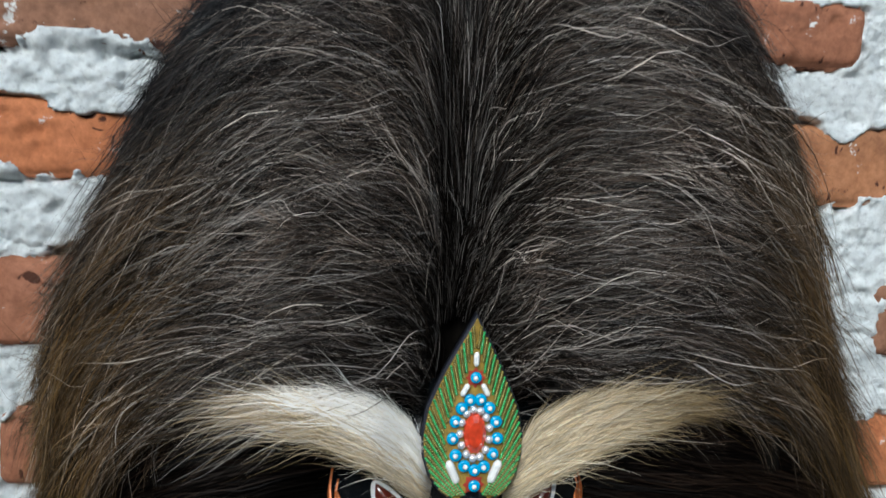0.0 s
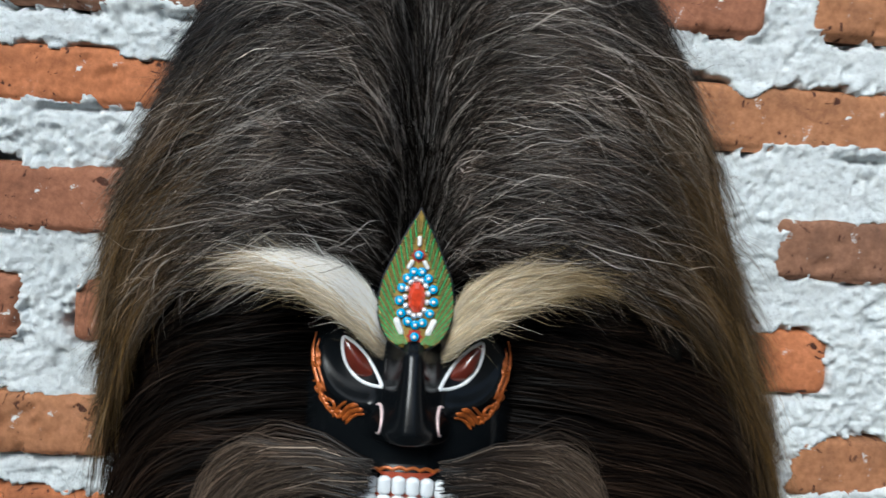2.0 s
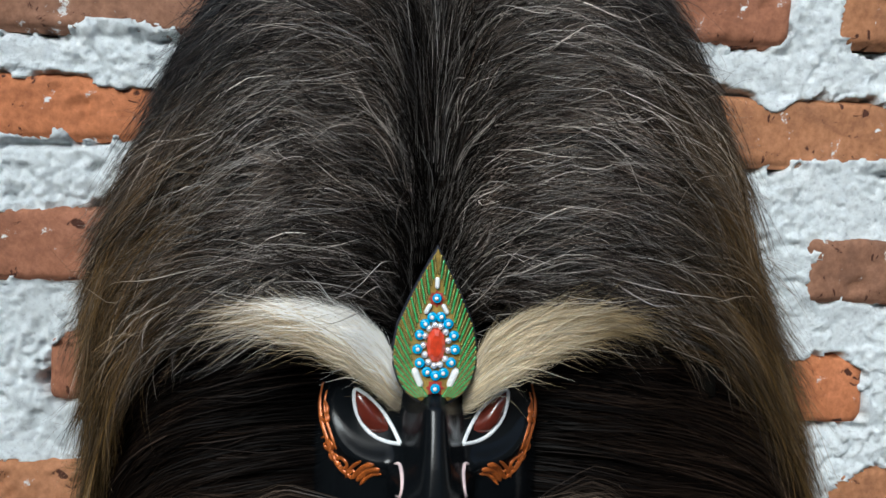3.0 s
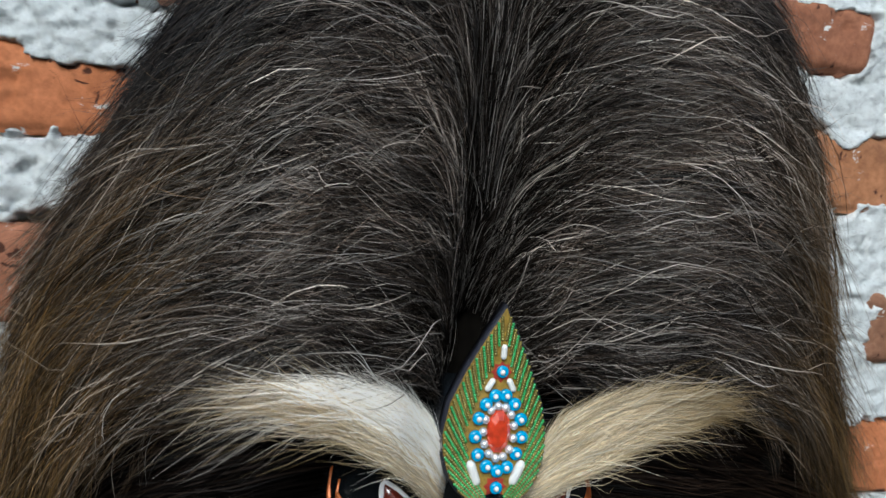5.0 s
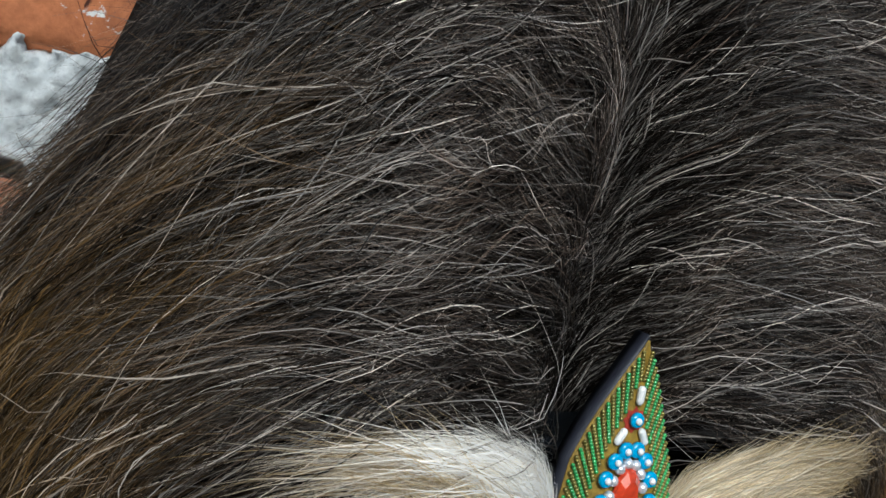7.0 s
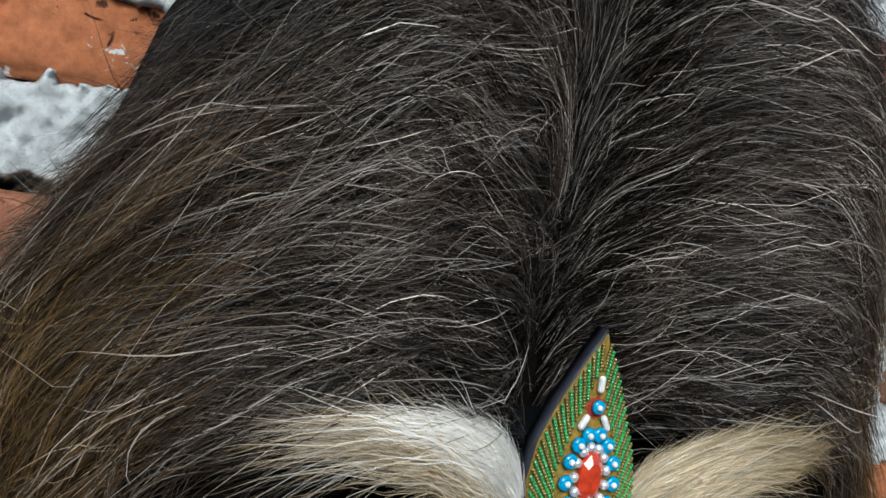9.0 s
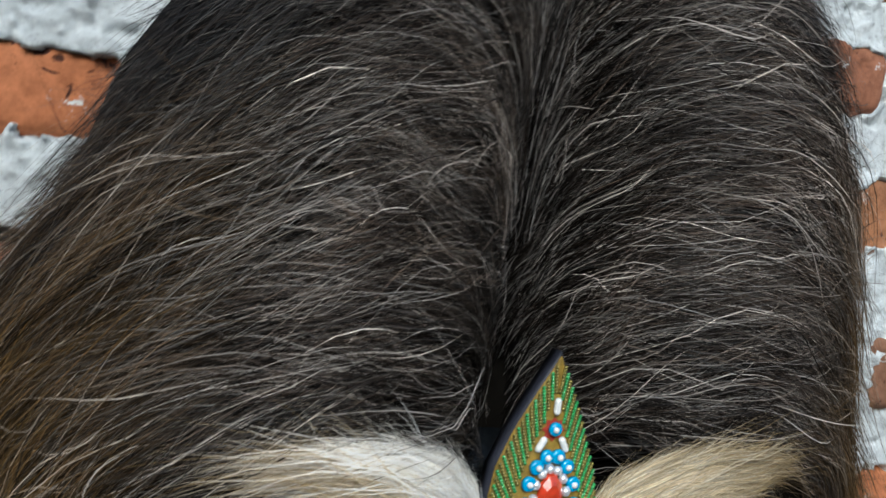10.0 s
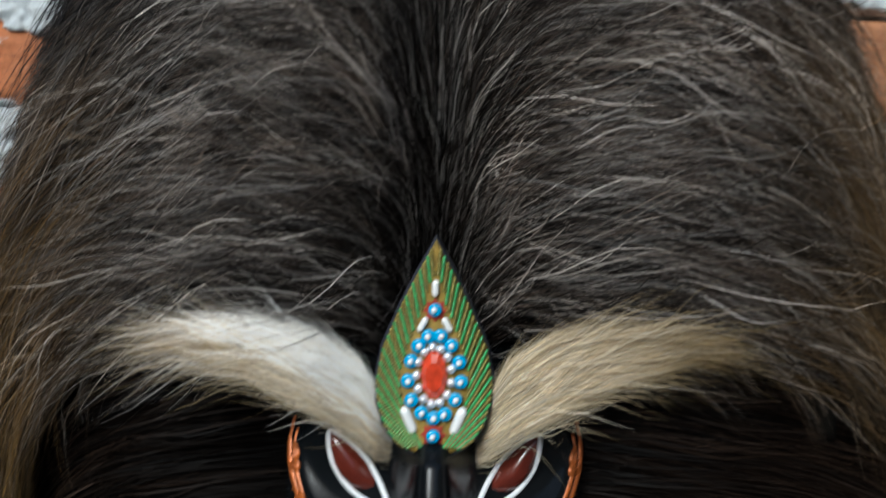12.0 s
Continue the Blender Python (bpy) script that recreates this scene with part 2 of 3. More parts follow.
def brick_verts(x0, x1, z0, z1, seed, step=0.005):
    nx, nz = max(4, int((x1 - x0) / step)), max(4, int((z1 - z0) / step))
    X, Z = np.meshgrid(np.linspace(0, 1, nx + 1), np.linspace(0, 1, nz + 1), indexing="ij")
    w, h = x1 - x0, z1 - z0
    px, pz = (X - 0.5) * w, (Z - 0.5) * h
    rc = min(0.010, h * 0.3)
    qx, qz = np.abs(px) - (w / 2 - rc), np.abs(pz) - (h / 2 - rc)
    wob = 0.004 * (fractal(px + seed * 3.1, pz, 30, 3, seed) - 0.5)
    d = rc - np.hypot(np.maximum(qx, 0), np.maximum(qz, 0)) - np.minimum(np.maximum(qx, qz), 0) - 0.001 + wob
    r = 0.007
    k = np.clip(1 - d / r, 0, 2.2)
    y = np.where(k < 1, r * (1 - np.sqrt(np.maximum(0, 1 - k**2))), r + (k - 1) * 0.02)
    y += 0.0035 * (fractal(px, pz, 45, 4, seed + 5) - 0.5) - 0.003 * (vnoise(px * 9, pz * 9, seed) - 0.3)
    pit = fractal(px, pz, 95, 3, seed + 11)
    y += 0.004 * np.clip(pit - 0.68, 0, 1) * 8
    px = px + 0.003 * (vnoise(pz * 40, px * 20, seed + 2) - 0.5)
    front = np.stack([px, y, pz], -1)
    ring = [(i, 0) for i in range(nx)] + [(nx, j) for j in range(nz)] + [(i, nz) for i in range(nx, 0, -1)] + [(0, j) for j in range(nz, 0, -1)]
    verts = front.reshape(-1, 3).tolist()
    faces = grid_faces(nx + 1, nz + 1)
    base = len(verts)
    idx = [i * (nz + 1) + j for i, j in ring]
    verts += [(verts[a][0], 0.095, verts[a][2]) for a in idx]
    m = len(idx)
    faces += [(idx[a], base + a, base + (a + 1) % m, idx[(a + 1) % m])[::-1] for a in range(m)]
    faces.append(list(range(base, base + m)))
    return verts, faces


def all_bricks():
    """The bricks seen, and a running bond of the same courses for the rest of the wall."""
    out = list(SEEN)
    rs = random.Random(5)
    z, course = 0.02, 0
    while z < 2.35:
        x = -1.3 + (course % 2) * 0.12
        while x < 1.3:
            b = (x, x + 0.205, z, z + 0.05)
            clash = any(b[0] < s[1] + 0.012 and b[1] > s[0] - 0.012 and b[2] < s[3] + 0.012 and b[3] > s[2] - 0.012 for s in SEEN)
            near_mask = -0.42 < x + 0.1 < 0.6 and 1.19 < z + 0.025 < 1.71 
            if not clash and not near_mask:
                out.append(b)
            x += 0.205 + 0.03 + rs.random() * 0.012
        z += 0.0945
        course += 1
    return out


def mortar_sheet(x0, x1, z0, z1, step, bricks, name, parent):
    nx, nz = int((x1 - x0) / step), int((z1 - z0) / step)
    X, Z = np.meshgrid(np.linspace(x0, x1, nx + 1), np.linspace(z0, z1, nz + 1), indexing="ij")
    D = np.full(X.shape, 9.0)
    under = np.zeros(X.shape)
    for a, b, c, e in bricks:
        if b < x0 - 0.05 or a > x1 + 0.05 or e < z0 - 0.05 or c > z1 + 0.05:
            continue
        dx, dz = np.abs(X - (a + b) / 2) - (b - a) / 2 + 0.012, np.abs(Z - (c + e) / 2) - (e - c) / 2 + 0.012
        d = np.hypot(np.maximum(dx, 0), np.maximum(dz, 0)) + np.minimum(np.maximum(dx, dz), 0) - 0.012
        D = np.minimum(D, d)
        under = np.maximum(under, np.exp(-((Z - c + 0.002) / 0.0028) ** 2) * ((X > a) & (X < b)))
    lump = fractal(X, Z, 24, 3, 3)
    rag = fractal(X, Z, 75, 5, 9)
    fine = fractal(X, Z, 170, 4, 21)
    crumb = np.abs(fractal(X + 0.004 * rag, Z, 110, 4, 47) - 0.5) * 2
    rough = np.clip((fractal(X, Z, 14, 2, 61) - 0.36) * 4, 0.25, 1)
    y = 0.0005 - 0.007 * (lump - 0.46) - rough * (0.009 * (fine - 0.5) + 0.008 * (0.26 - np.minimum(crumb, 0.42))) + 0.009 * np.clip(rag - 0.60, 0, 1) * 3
    edge = D + (rag - 0.5) * 0.022 + (lump - 0.5) * 0.014 + (fine - 0.5) * 0.007
    for sx, sz, rx, rz in SMEARS:
        edge = edge + 0.022 * np.exp(-(((X - sx) / rx) ** 2) - ((Z - sz) / rz) ** 2)
    on = np.clip(0.006 - D, 0, 0.012) / 0.012
    y = y - 0.0025 * on * (edge > 0)
    y = np.where(edge < 0, np.maximum(y, 0) + np.clip(-edge * 3.5, 0, 0.02), y)
    crack = under * np.clip((fractal(X, Z, 18, 3, 31) - 0.42) * 5, 0, 1)
    y += 0.010 * crack
    ob = mesh_ob(name, np.stack([X, y, Z], -1).reshape(-1, 3).tolist(), grid_faces(nx + 1, nz + 1), M_MORTAR, parent)
    return ob


def wall():
    bricks = all_bricks()
    v = [(x, y, z) for x in (-1.32, 1.32) for y in (0.03, 0.11) for z in (-0.02, 2.4)]
    f = [(0, 1, 3, 2), (4, 6, 7, 5), (0, 4, 5, 1), (2, 3, 7, 6), (0, 2, 6, 4), (1, 5, 7, 3)]
    core = mesh_ob("wall_north", v, f, M_MORTAR, smooth=False)
    tagged(core, "rough brick wall with thick uneven pale mortar", "wall", kind="structure")
    mortar_sheet(-0.46, -0.10, 1.18, 1.76, 0.0017, bricks, "mortar", core)
    mortar_sheet(0.10, 0.64, 1.18, 1.76, 0.0017, bricks, "mortar", core)
    mortar_sheet(-0.10, 0.10, 1.18, 1.76, 0.008, bricks, "mortar", core)
    for name, box in (("mortar", (-1.32, -0.46, 0, 2.4)), ("mortar", (0.64, 1.32, 0, 2.4)), ("mortar", (-0.46, 0.64, 0, 1.18)), ("mortar", (-0.46, 0.64, 1.76, 2.4))):
        mortar_sheet(*box, 0.012, bricks, name, core)
    shared = None
    for i, (x0, x1, z0, z1) in enumerate(bricks):
        if i < len(SEEN):
            vv, ff = brick_verts(x0, x1, z0, z1, i + 1, 0.0035)
            ob = mesh_ob("brick", vv, ff, M_BRICK, core)
        else:
            if shared is None:
                vv, ff = brick_verts(0, 0.205, 0, 0.05, 60, 0.02)
                shared = mesh_ob("brick", vv, ff, M_BRICK, core)
                ob = shared
            else:
                ob = new("brick", shared.data)
                ob.parent = core
        ob.color = (*(CLAY[i] if i < len(SEEN) else CLAY[(i * 7) % len(CLAY)]), 1)
        ob.location = ((x0 + x1) / 2, -0.002 + 0.0025 * math.sin(i * 2.3), (z0 + z1) / 2)


# ---- mask: hair ----
TAU = np.array([0, .15, .3, .5, .7, .85, 1.0, 1.2, 1.45, 1.7])
FLOW_U = np.array([.0105, .0160, .036, .088, .135, .172, .203, .226, .240, .246])
FLOW_Z = np.array([0, .52, .87, 1.0, .84, .5, -.1, -1.3, -3.2, -5.4])
FINE_T = np.linspace(0, 1.7, 341)


def smooth_curve(v):
    fine = np.interp(FINE_T, TAU, v)
    pad = np.concatenate([np.repeat(fine[0], 12), fine, np.repeat(fine[-1], 12) + np.arange(1, 13) * (fine[-1] - fine[-2])])
    pad[:12] = fine[0] - np.arange(12, 0, -1) * (fine[1] - fine[0])
    return np.convolve(pad, np.ones(25) / 25, "valid")


SU, SZ = smooth_curve(FLOW_U), smooth_curve(FLOW_Z)
LOBE_U = np.array([0, .01, .025, .05, .09, .125, .155, .185, .21, .235, .28])
LOBE_P = np.array([.016, .031, .065, .087, .094, .087, .076, .058, .040, .024, .014])


def narrow(z0):
    return np.interp(z0, [1.40, 1.52, 1.58, 1.62, 1.66, 1.70], [1.04, 1.0, 0.93, 0.84, 0.72, 0.6])


def lobe_depth(u, z, k):
    p = np.interp(u / k, LOBE_U, LOBE_P)
    t = np.sqrt(np.clip(1 - (np.clip(z - 1.57, 0, 1) / 0.16) ** 2, 0.02, 1))
    return 0.012 + (p - 0.012) * t


def ribbons(P, width, roll, uvx):
    """Strands as tapered ribbons. P: (n, s, 3) points; width (n,); roll (n,); uvx (n, s). Returns vertices, faces and UV."""
    n, s, _ = P.shape
    T = np.gradient(P, axis=1)
    T /= np.linalg.norm(T, axis=2, keepdims=True) + 1e-12
    out = np.array([0.0, -1.0, 0.45])
    A = np.cross(T, out)
    A /= np.linalg.norm(A, axis=2, keepdims=True) + 1e-9
    B = np.cross(A, T)
    side = A * np.cos(roll)[:, None, None] + B * np.sin(roll)[:, None, None]
    v = np.linspace(0, 1, s)
    taper = np.interp(v, [0, 0.1, 0.6, 1.0], [0.7, 1.0, 0.85, 0.12])
    off = side * (width[:, None] * taper[None, :] * 0.5)[..., None]
    V = np.stack([P - off, P + off], 2).reshape(-1, 3)
    base = (np.arange(n) * s * 2)[:, None] + (np.arange(s - 1) * 2)[None, :]
    F = np.stack([base, base + 1, base + 3, base + 2], -1).reshape(-1, 4)
    UV = np.stack([np.repeat(uvx, 2, axis=1).reshape(n, s, 2), np.broadcast_to(v[None, :, None], (n, s, 2))], -1).reshape(-1, 2)
    return V, F, UV


def hair_ob(name, P, width, roll, uvx, lock, material, parent, label):
    V, F, UV = ribbons(P, width, roll, uvx)
    me = bpy.data.meshes.new(name)
    me.vertices.add(len(V))
    me.vertices.foreach_set("co", V.astype(np.float32).ravel())
    me.loops.add(F.size)
    me.loops.foreach_set("vertex_index", F.astype(np.int32).ravel())
    me.polygons.add(len(F))
    me.polygons.foreach_set("loop_start", np.arange(0, F.size, 4, dtype=np.int32))
    uv = me.uv_layers.new(name="UVMap")
    uv.data.foreach_set("uv", UV[F.ravel()].astype(np.float32).ravel())
    uv2 = me.uv_layers.new(name="lock")
    two = np.repeat(lock, P.shape[1] * 2, axis=0)
    uv2.data.foreach_set("uv", two[F.ravel()].astype(np.float32).ravel())
    me.materials.append(material)
    me.update(calc_edges=True)
    me.shade_smooth()
    ob = new(name, me)
    ob.parent = parent
    tagged(ob, label, kind="stuff")
    return ob


def flow_strands(rs, side, clumps, per, z0s, tau0, length, rise, depth, spread, lift, steps=9, kfun=narrow, back=0.0, wave=1.0, line=None, loose=0.006, even=0.65, draw=0.88, tip=0.0, layer=0.0, tone_scale=1.0):
    """Locks of strands along the flow of the hide: each lock has its root on a flow line and its strands draw together towards the tip.
    Returns points, place along the flow, and for each strand its lock's tone and the height of its root on the hide (0 brow, 1 crown)."""
    n = clumps * per
    rep = lambda a: np.repeat(a, per)
    z0 = rep(rs.uniform(z0s[0], z0s[1], clumps)) + rs.normal(0, spread, n)
    root = rep(tau0[0] + (tau0[1] - tau0[0]) * rs.rand(clumps) ** tau0[2])
    stray = rs.normal(0, 0.03, n)
    t0 = np.maximum(root + stray, 0)
    dt = rep(rs.uniform(length[0], length[1], clumps)) * rs.uniform(even, 1.12, n)
    A = rise + rep(rs.normal(0, 0.007, clumps))
    v = np.linspace(0, 1, steps)[None, :]
    tau = t0[:, None] + dt[:, None] * v - (0.8 * stray[:, None] * v if even > 0.7 else 0)
    k = kfun(z0)[:, None]
    if line is None:
        if side < 0:
            tau = np.where(tau > 1.12, 1.12 + (tau - 1.12) * 0.5, tau)
        u = np.interp(tau, FINE_T, SU) * k
        z = z0[:, None] + A[:, None] * np.interp(tau, FINE_T, SZ)
    else:
        u, z = line(tau, ((z0 - z0s[0]) / (z0s[1] - z0s[0]))[:, None])
    if side > 0:
        u = u + 0.046 * np.clip((1.50 - z) / 0.2, 0, 1) * np.clip((u - 0.15) / 0.06, 0, 1)
        u = u * (1 - 0.04 * np.clip((z - 1.60) / 0.08, 0, 1)) + (0.005 + 0.004 * np.exp(-(((z - 1.52) / 0.06) ** 2))) * np.clip((u - 0.12) / 0.05, 0, 1)
    else:
        u = u - 0.015 * np.clip((1.49 - z) / 0.1, 0, 1) * np.clip((u - 0.15) / 0.06, 0, 1)
        slim = np.interp(z, [1.46, 1.485, 1.525, 1.56, 1.60, 1.65], [1.0, 0.98, 0.93, 0.90, 0.885, 0.85])
        u = u * (1 - (1 - slim) * np.clip(u / 0.14, 0, 1))
    pull = rep(rs.normal(0, 0.007, clumps))[:, None] * v**1.3 * wave
    z = z + pull - (z0 - rep(z0.reshape(clumps, per).mean(1)))[:, None] * draw * v**0.8
    curl = rep(rs.uniform(0, 6.28, clumps))[:, None] + rs.normal(0, 0.6, n)[:, None]
    freq = rep(rs.uniform(3, 10, clumps))[:, None]
    z += wave * 0.0028 * np.sin(curl + v * freq) * v
    z += np.clip(rs.standard_t(3, n), -3.5, 3.5)[:, None] * 0.0028 * v**1.6 * wave
    u = u + wave * 0.0018 * np.cos(curl * 1.7 + v * freq) * v
    p = depth(u, z, k) - back
    if side > 0:
        p = p - 0.009 * np.clip((u - 0.09) / 0.07, 0, 1)
    p = p + rep(rs.uniform(-layer, 0, clumps))[:, None] + rep(tip * rs.rand(clumps) ** 2)[:, None] * v**2
    u = u + rep(rs.normal(0, 0.35 * tip, clumps))[:, None] * v**2 * np.clip(u / 0.12, 0, 1)
    p += rep(lift * rs.rand(clumps) ** 1.5)[:, None] * np.sin(np.clip(v * 2.4, 0, 2.3)) + rs.uniform(-loose, loose / 3, n)[:, None] + rs.normal(0, loose / 2, n)[:, None] * v
    p = np.maximum(p, 0.006)
    P = np.stack([side * (u + rs.normal(0, 0.0008, n)[:, None]), -p, z], -1)
    patch = fractal(t0 * 9 + side, z0 * 42, 1.0, 2, 40)
    lock = np.stack([np.clip((0.85 * rep(rs.rand(clumps)) + 0.9 * (patch - 0.5) + 0.08) * tone_scale, 0, 1), np.clip((z0 - 1.40) / 0.28 + (0.12 if side < 0 else 0), 0, 1)], 1)
    return P, tau, lock


BROW_U = np.array([0.0, 0.12, 0.25, 0.40, 0.55, 0.70, 0.85, 1.0, 1.2])
LOW_U = np.array([.005, .016, .034, .054, .078, .104, .132, .160, .190])
LOW_Z = np.array([1.384, 1.401, 1.420, 1.439, 1.454, 1.462, 1.461, 1.450, 1.426])
TOP_U = np.array([.018, .022, .032, .048, .070, .094, .118, .140, .166])
TOP_Z = np.array([1.405, 1.430, 1.450, 1.463, 1.469, 1.468, 1.461, 1.450, 1.430])


def brow_depth(u, z, k):
    return np.interp(u, [0, .01, .025, .05, .09, .125, .155, .185, .21], [.030, .045, .072, .088, .094, .087, .076, .058, .040])


def brow_line(tau, w):
    """Flow of the brow hair between its lower and its upper edge."""
    w = np.clip(w, 0, 1)
    return (np.interp(tau, BROW_U, LOW_U) * (1 - w) + np.interp(tau, BROW_U, TOP_U) * w,
            np.interp(tau, BROW_U, LOW_Z) * (1 - w) + np.interp(tau, BROW_U, TOP_Z) * w)


def side_depth(u, z, k):
    return np.interp(u, [0.03, 0.06, 0.09, 0.14, 0.19, 0.235, 0.28], [0.030, 0.036, 0.044, 0.046, 0.034, 0.020, 0.012])


def tache_depth(u, z, k):
    return np.interp(u, [0, 0.03, 0.06, 0.10, 0.14, 0.2], [0.100, 0.100, 0.088, 0.074, 0.060, 0.045])


def mane(parent):
    rs = np.random.RandomState(11)
    for side in (-1, 1):
        sets = [
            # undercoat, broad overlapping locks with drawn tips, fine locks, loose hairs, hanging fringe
            # undercoat tone is cut to paint the shade in gaps between locks
            flow_strands(rs, side, 700, 14, (1.414, 1.668), (0.0, 0.92, 1.15), (0.3, 0.6), 0.068, lobe_depth, 0.0055, 0.008, wave=1.2, back=0.013, tone_scale=0.35),
            flow_strands(rs, side, 560, 34, (1.414, 1.668), (0.0, 0.95, 1.1), (0.24, 0.55), 0.068, lobe_depth, 0.0062, 0.014, wave=1.9, back=0.004, even=0.8, draw=0.95, tip=0.020, layer=0.014),
            flow_strands(rs, side, 1000, 15, (1.414, 1.668), (0.0, 0.95, 1.1), (0.18, 0.45), 0.068, lobe_depth, 0.0036, 0.018, wave=2.0, back=0.003, even=0.82, draw=0.95, tip=0.016, layer=0.012, loose=0.004),
            flow_strands(rs, side, 1500, 2, (1.42, 1.66), (0.05, 0.9, 1.0), (0.2, 0.45), 0.070, lobe_depth, 0.007, 0.020, wave=2.6, back=0.003, tip=0.012),
            flow_strands(rs, side, 230, 18, (1.405, 1.60), (0.66, 1.1, 1.0), (0.14, 0.30) if side < 0 else (0.2, 0.42), 0.060, lobe_depth, 0.004, 0.014, wave=2.2, even=0.78, draw=0.93, tip=0.026, layer=0.006),
            flow_strands(rs, side, 420, 4, (1.40, 1.66), (0.65, 1.1, 1.0), (0.16, 0.36), 0.060, lobe_depth, 0.006, 0.016, wave=2.8, back=0.004, tip=0.026),
        ]
        P, t, lock = (np.concatenate(q) for q in zip(*sets))
        n = len(P)
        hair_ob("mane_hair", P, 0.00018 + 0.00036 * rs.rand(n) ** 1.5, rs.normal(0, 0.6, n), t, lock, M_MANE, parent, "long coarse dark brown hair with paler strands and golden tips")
    # short hair that fills the parting, its tone lowered to paint the groove's shade
    n = 3600
    v = np.linspace(0, 1, 7)[None, :]
    z0 = rs.uniform(1.488, 1.665, n)[:, None]
    x0 = rs.normal(0, 0.007, n)[:, None]
    ln = rs.uniform(0.018, 0.042, n)[:, None]
    out = np.sign(x0) * np.abs(rs.normal(0.006, 0.006, n))[:, None]
    top = np.sqrt(np.clip(1 - (np.clip(z0 + ln * v - 1.60, 0, 1) / 0.15) ** 2, 0.05, 1))
    deep = 0.014 + np.abs(x0) * 1.3 + (0.004 + 0.020 * rs.rand(n)[:, None]) * v
    P = np.stack([x0 + out * v**1.5, -deep * top, z0 + ln * v - 0.3 * ln * v**3], -1)
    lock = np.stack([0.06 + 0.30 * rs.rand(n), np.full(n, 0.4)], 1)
    hair_ob("parting_hair", P, rs.uniform(0.0003, 0.0006, n), rs.normal(0, 0.6, n), np.zeros((n, 7)), lock, M_MANE, parent, "short brown hair along the parting, shade put into its tone")
    # tuft at the crown between the two lobes: dark brown, dimmed for groove shade
    n = 900
    v = np.linspace(0, 1, 8)[None, :]
    z0 = (1.670 - 0.13 * rs.rand(n) ** 2)[:, None]
    x0 = rs.normal(0, 0.009, n)[:, None]
    ln = rs.uniform(0.03, 0.075, n)[:, None]
    fan = np.sign(x0) * rs.uniform(0, 0.016, n)[:, None] + rs.normal(0, 0.006, n)[:, None]
    top = np.sqrt(np.clip(1 - (np.clip(z0 + ln * v - 1.60, 0, 1) / 0.15) ** 2, 0.05, 1))
    P = np.stack([x0 + fan * v**2, -(0.030 + 0.018 * v * rs.rand(n)[:, None] + 0.004 * rs.rand(n)[:, None]) * top, z0 + ln * v], -1)
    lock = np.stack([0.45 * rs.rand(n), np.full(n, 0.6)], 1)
    hair_ob("parting_hair", P, rs.uniform(0.0003, 0.0006, n), rs.normal(0, 0.6, n), np.zeros((n, 8)), lock, M_MANE, parent, "dark brown hair standing up along the parting, toned down for groove shade")


def brows(parent):
    rs = np.random.RandomState(23)
    one = lambda z: np.ones_like(z)
    for side in (-1, 1):
        upper = lambda tau, w: brow_line(tau, 0.32 + 0.68 * np.clip(w, 0, 1))
        lower = lambda tau, w: brow_line(tau, 0.42 * np.clip(w, 0, 1))
        for line, count, material, label in ((upper, 560, M_BROW if side < 0 else M_BROW_GOLD, "cream white brow hair" if side < 0 else "cream brow hair turning golden outwards"),
                                             (lower, 260, M_BROW_GOLD, "golden lower fringe of the brow hair")):
            P, t, lock = flow_strands(rs, side, count, 18, (0.0, 0.02), (0.0, 0.36, 1.2), (0.10, 0.55), 0.0, brow_depth, 0.0012, 0.004, back=-0.009, wave=0.55, line=line, kfun=one, loose=0.0016)
            wisp = flow_strands(rs, side, 70, 3, (0.0, 0.02), (0.1, 0.5, 1.0), (0.25, 0.6), 0.0, brow_depth, 0.002, 0.008, back=-0.010, wave=1.5, line=line, kfun=one, loose=0.003, tip=0.006)
            P, t, lock = (np.concatenate(q) for q in zip((P, t, lock), wisp))
            n = len(P)
            lock[:, 0] = 0.54 + 0.16 * lock[:, 0]
            hair_ob("brow" if line is upper else "brow_fringe", P, rs.uniform(0.00016, 0.00038, n), rs.normal(0, 0.6, n), t, lock, material, parent, label)
        nt, nw = 24, 8
        tt, ww = np.meshgrid(np.linspace(0.0, 0.46, nt), np.linspace(0.16, 0.86, nw), indexing="ij")
        uu, zz = brow_line(tt, ww)
        skin = np.stack([side * uu, -(brow_depth(uu, zz, 1.0) + 0.0065), zz], -1).reshape(-1, 3)
        mesh_ob("brow_skin", skin.tolist(), grid_faces(nt, nw), M_SKIN, parent, "cream hide under the brow hair")


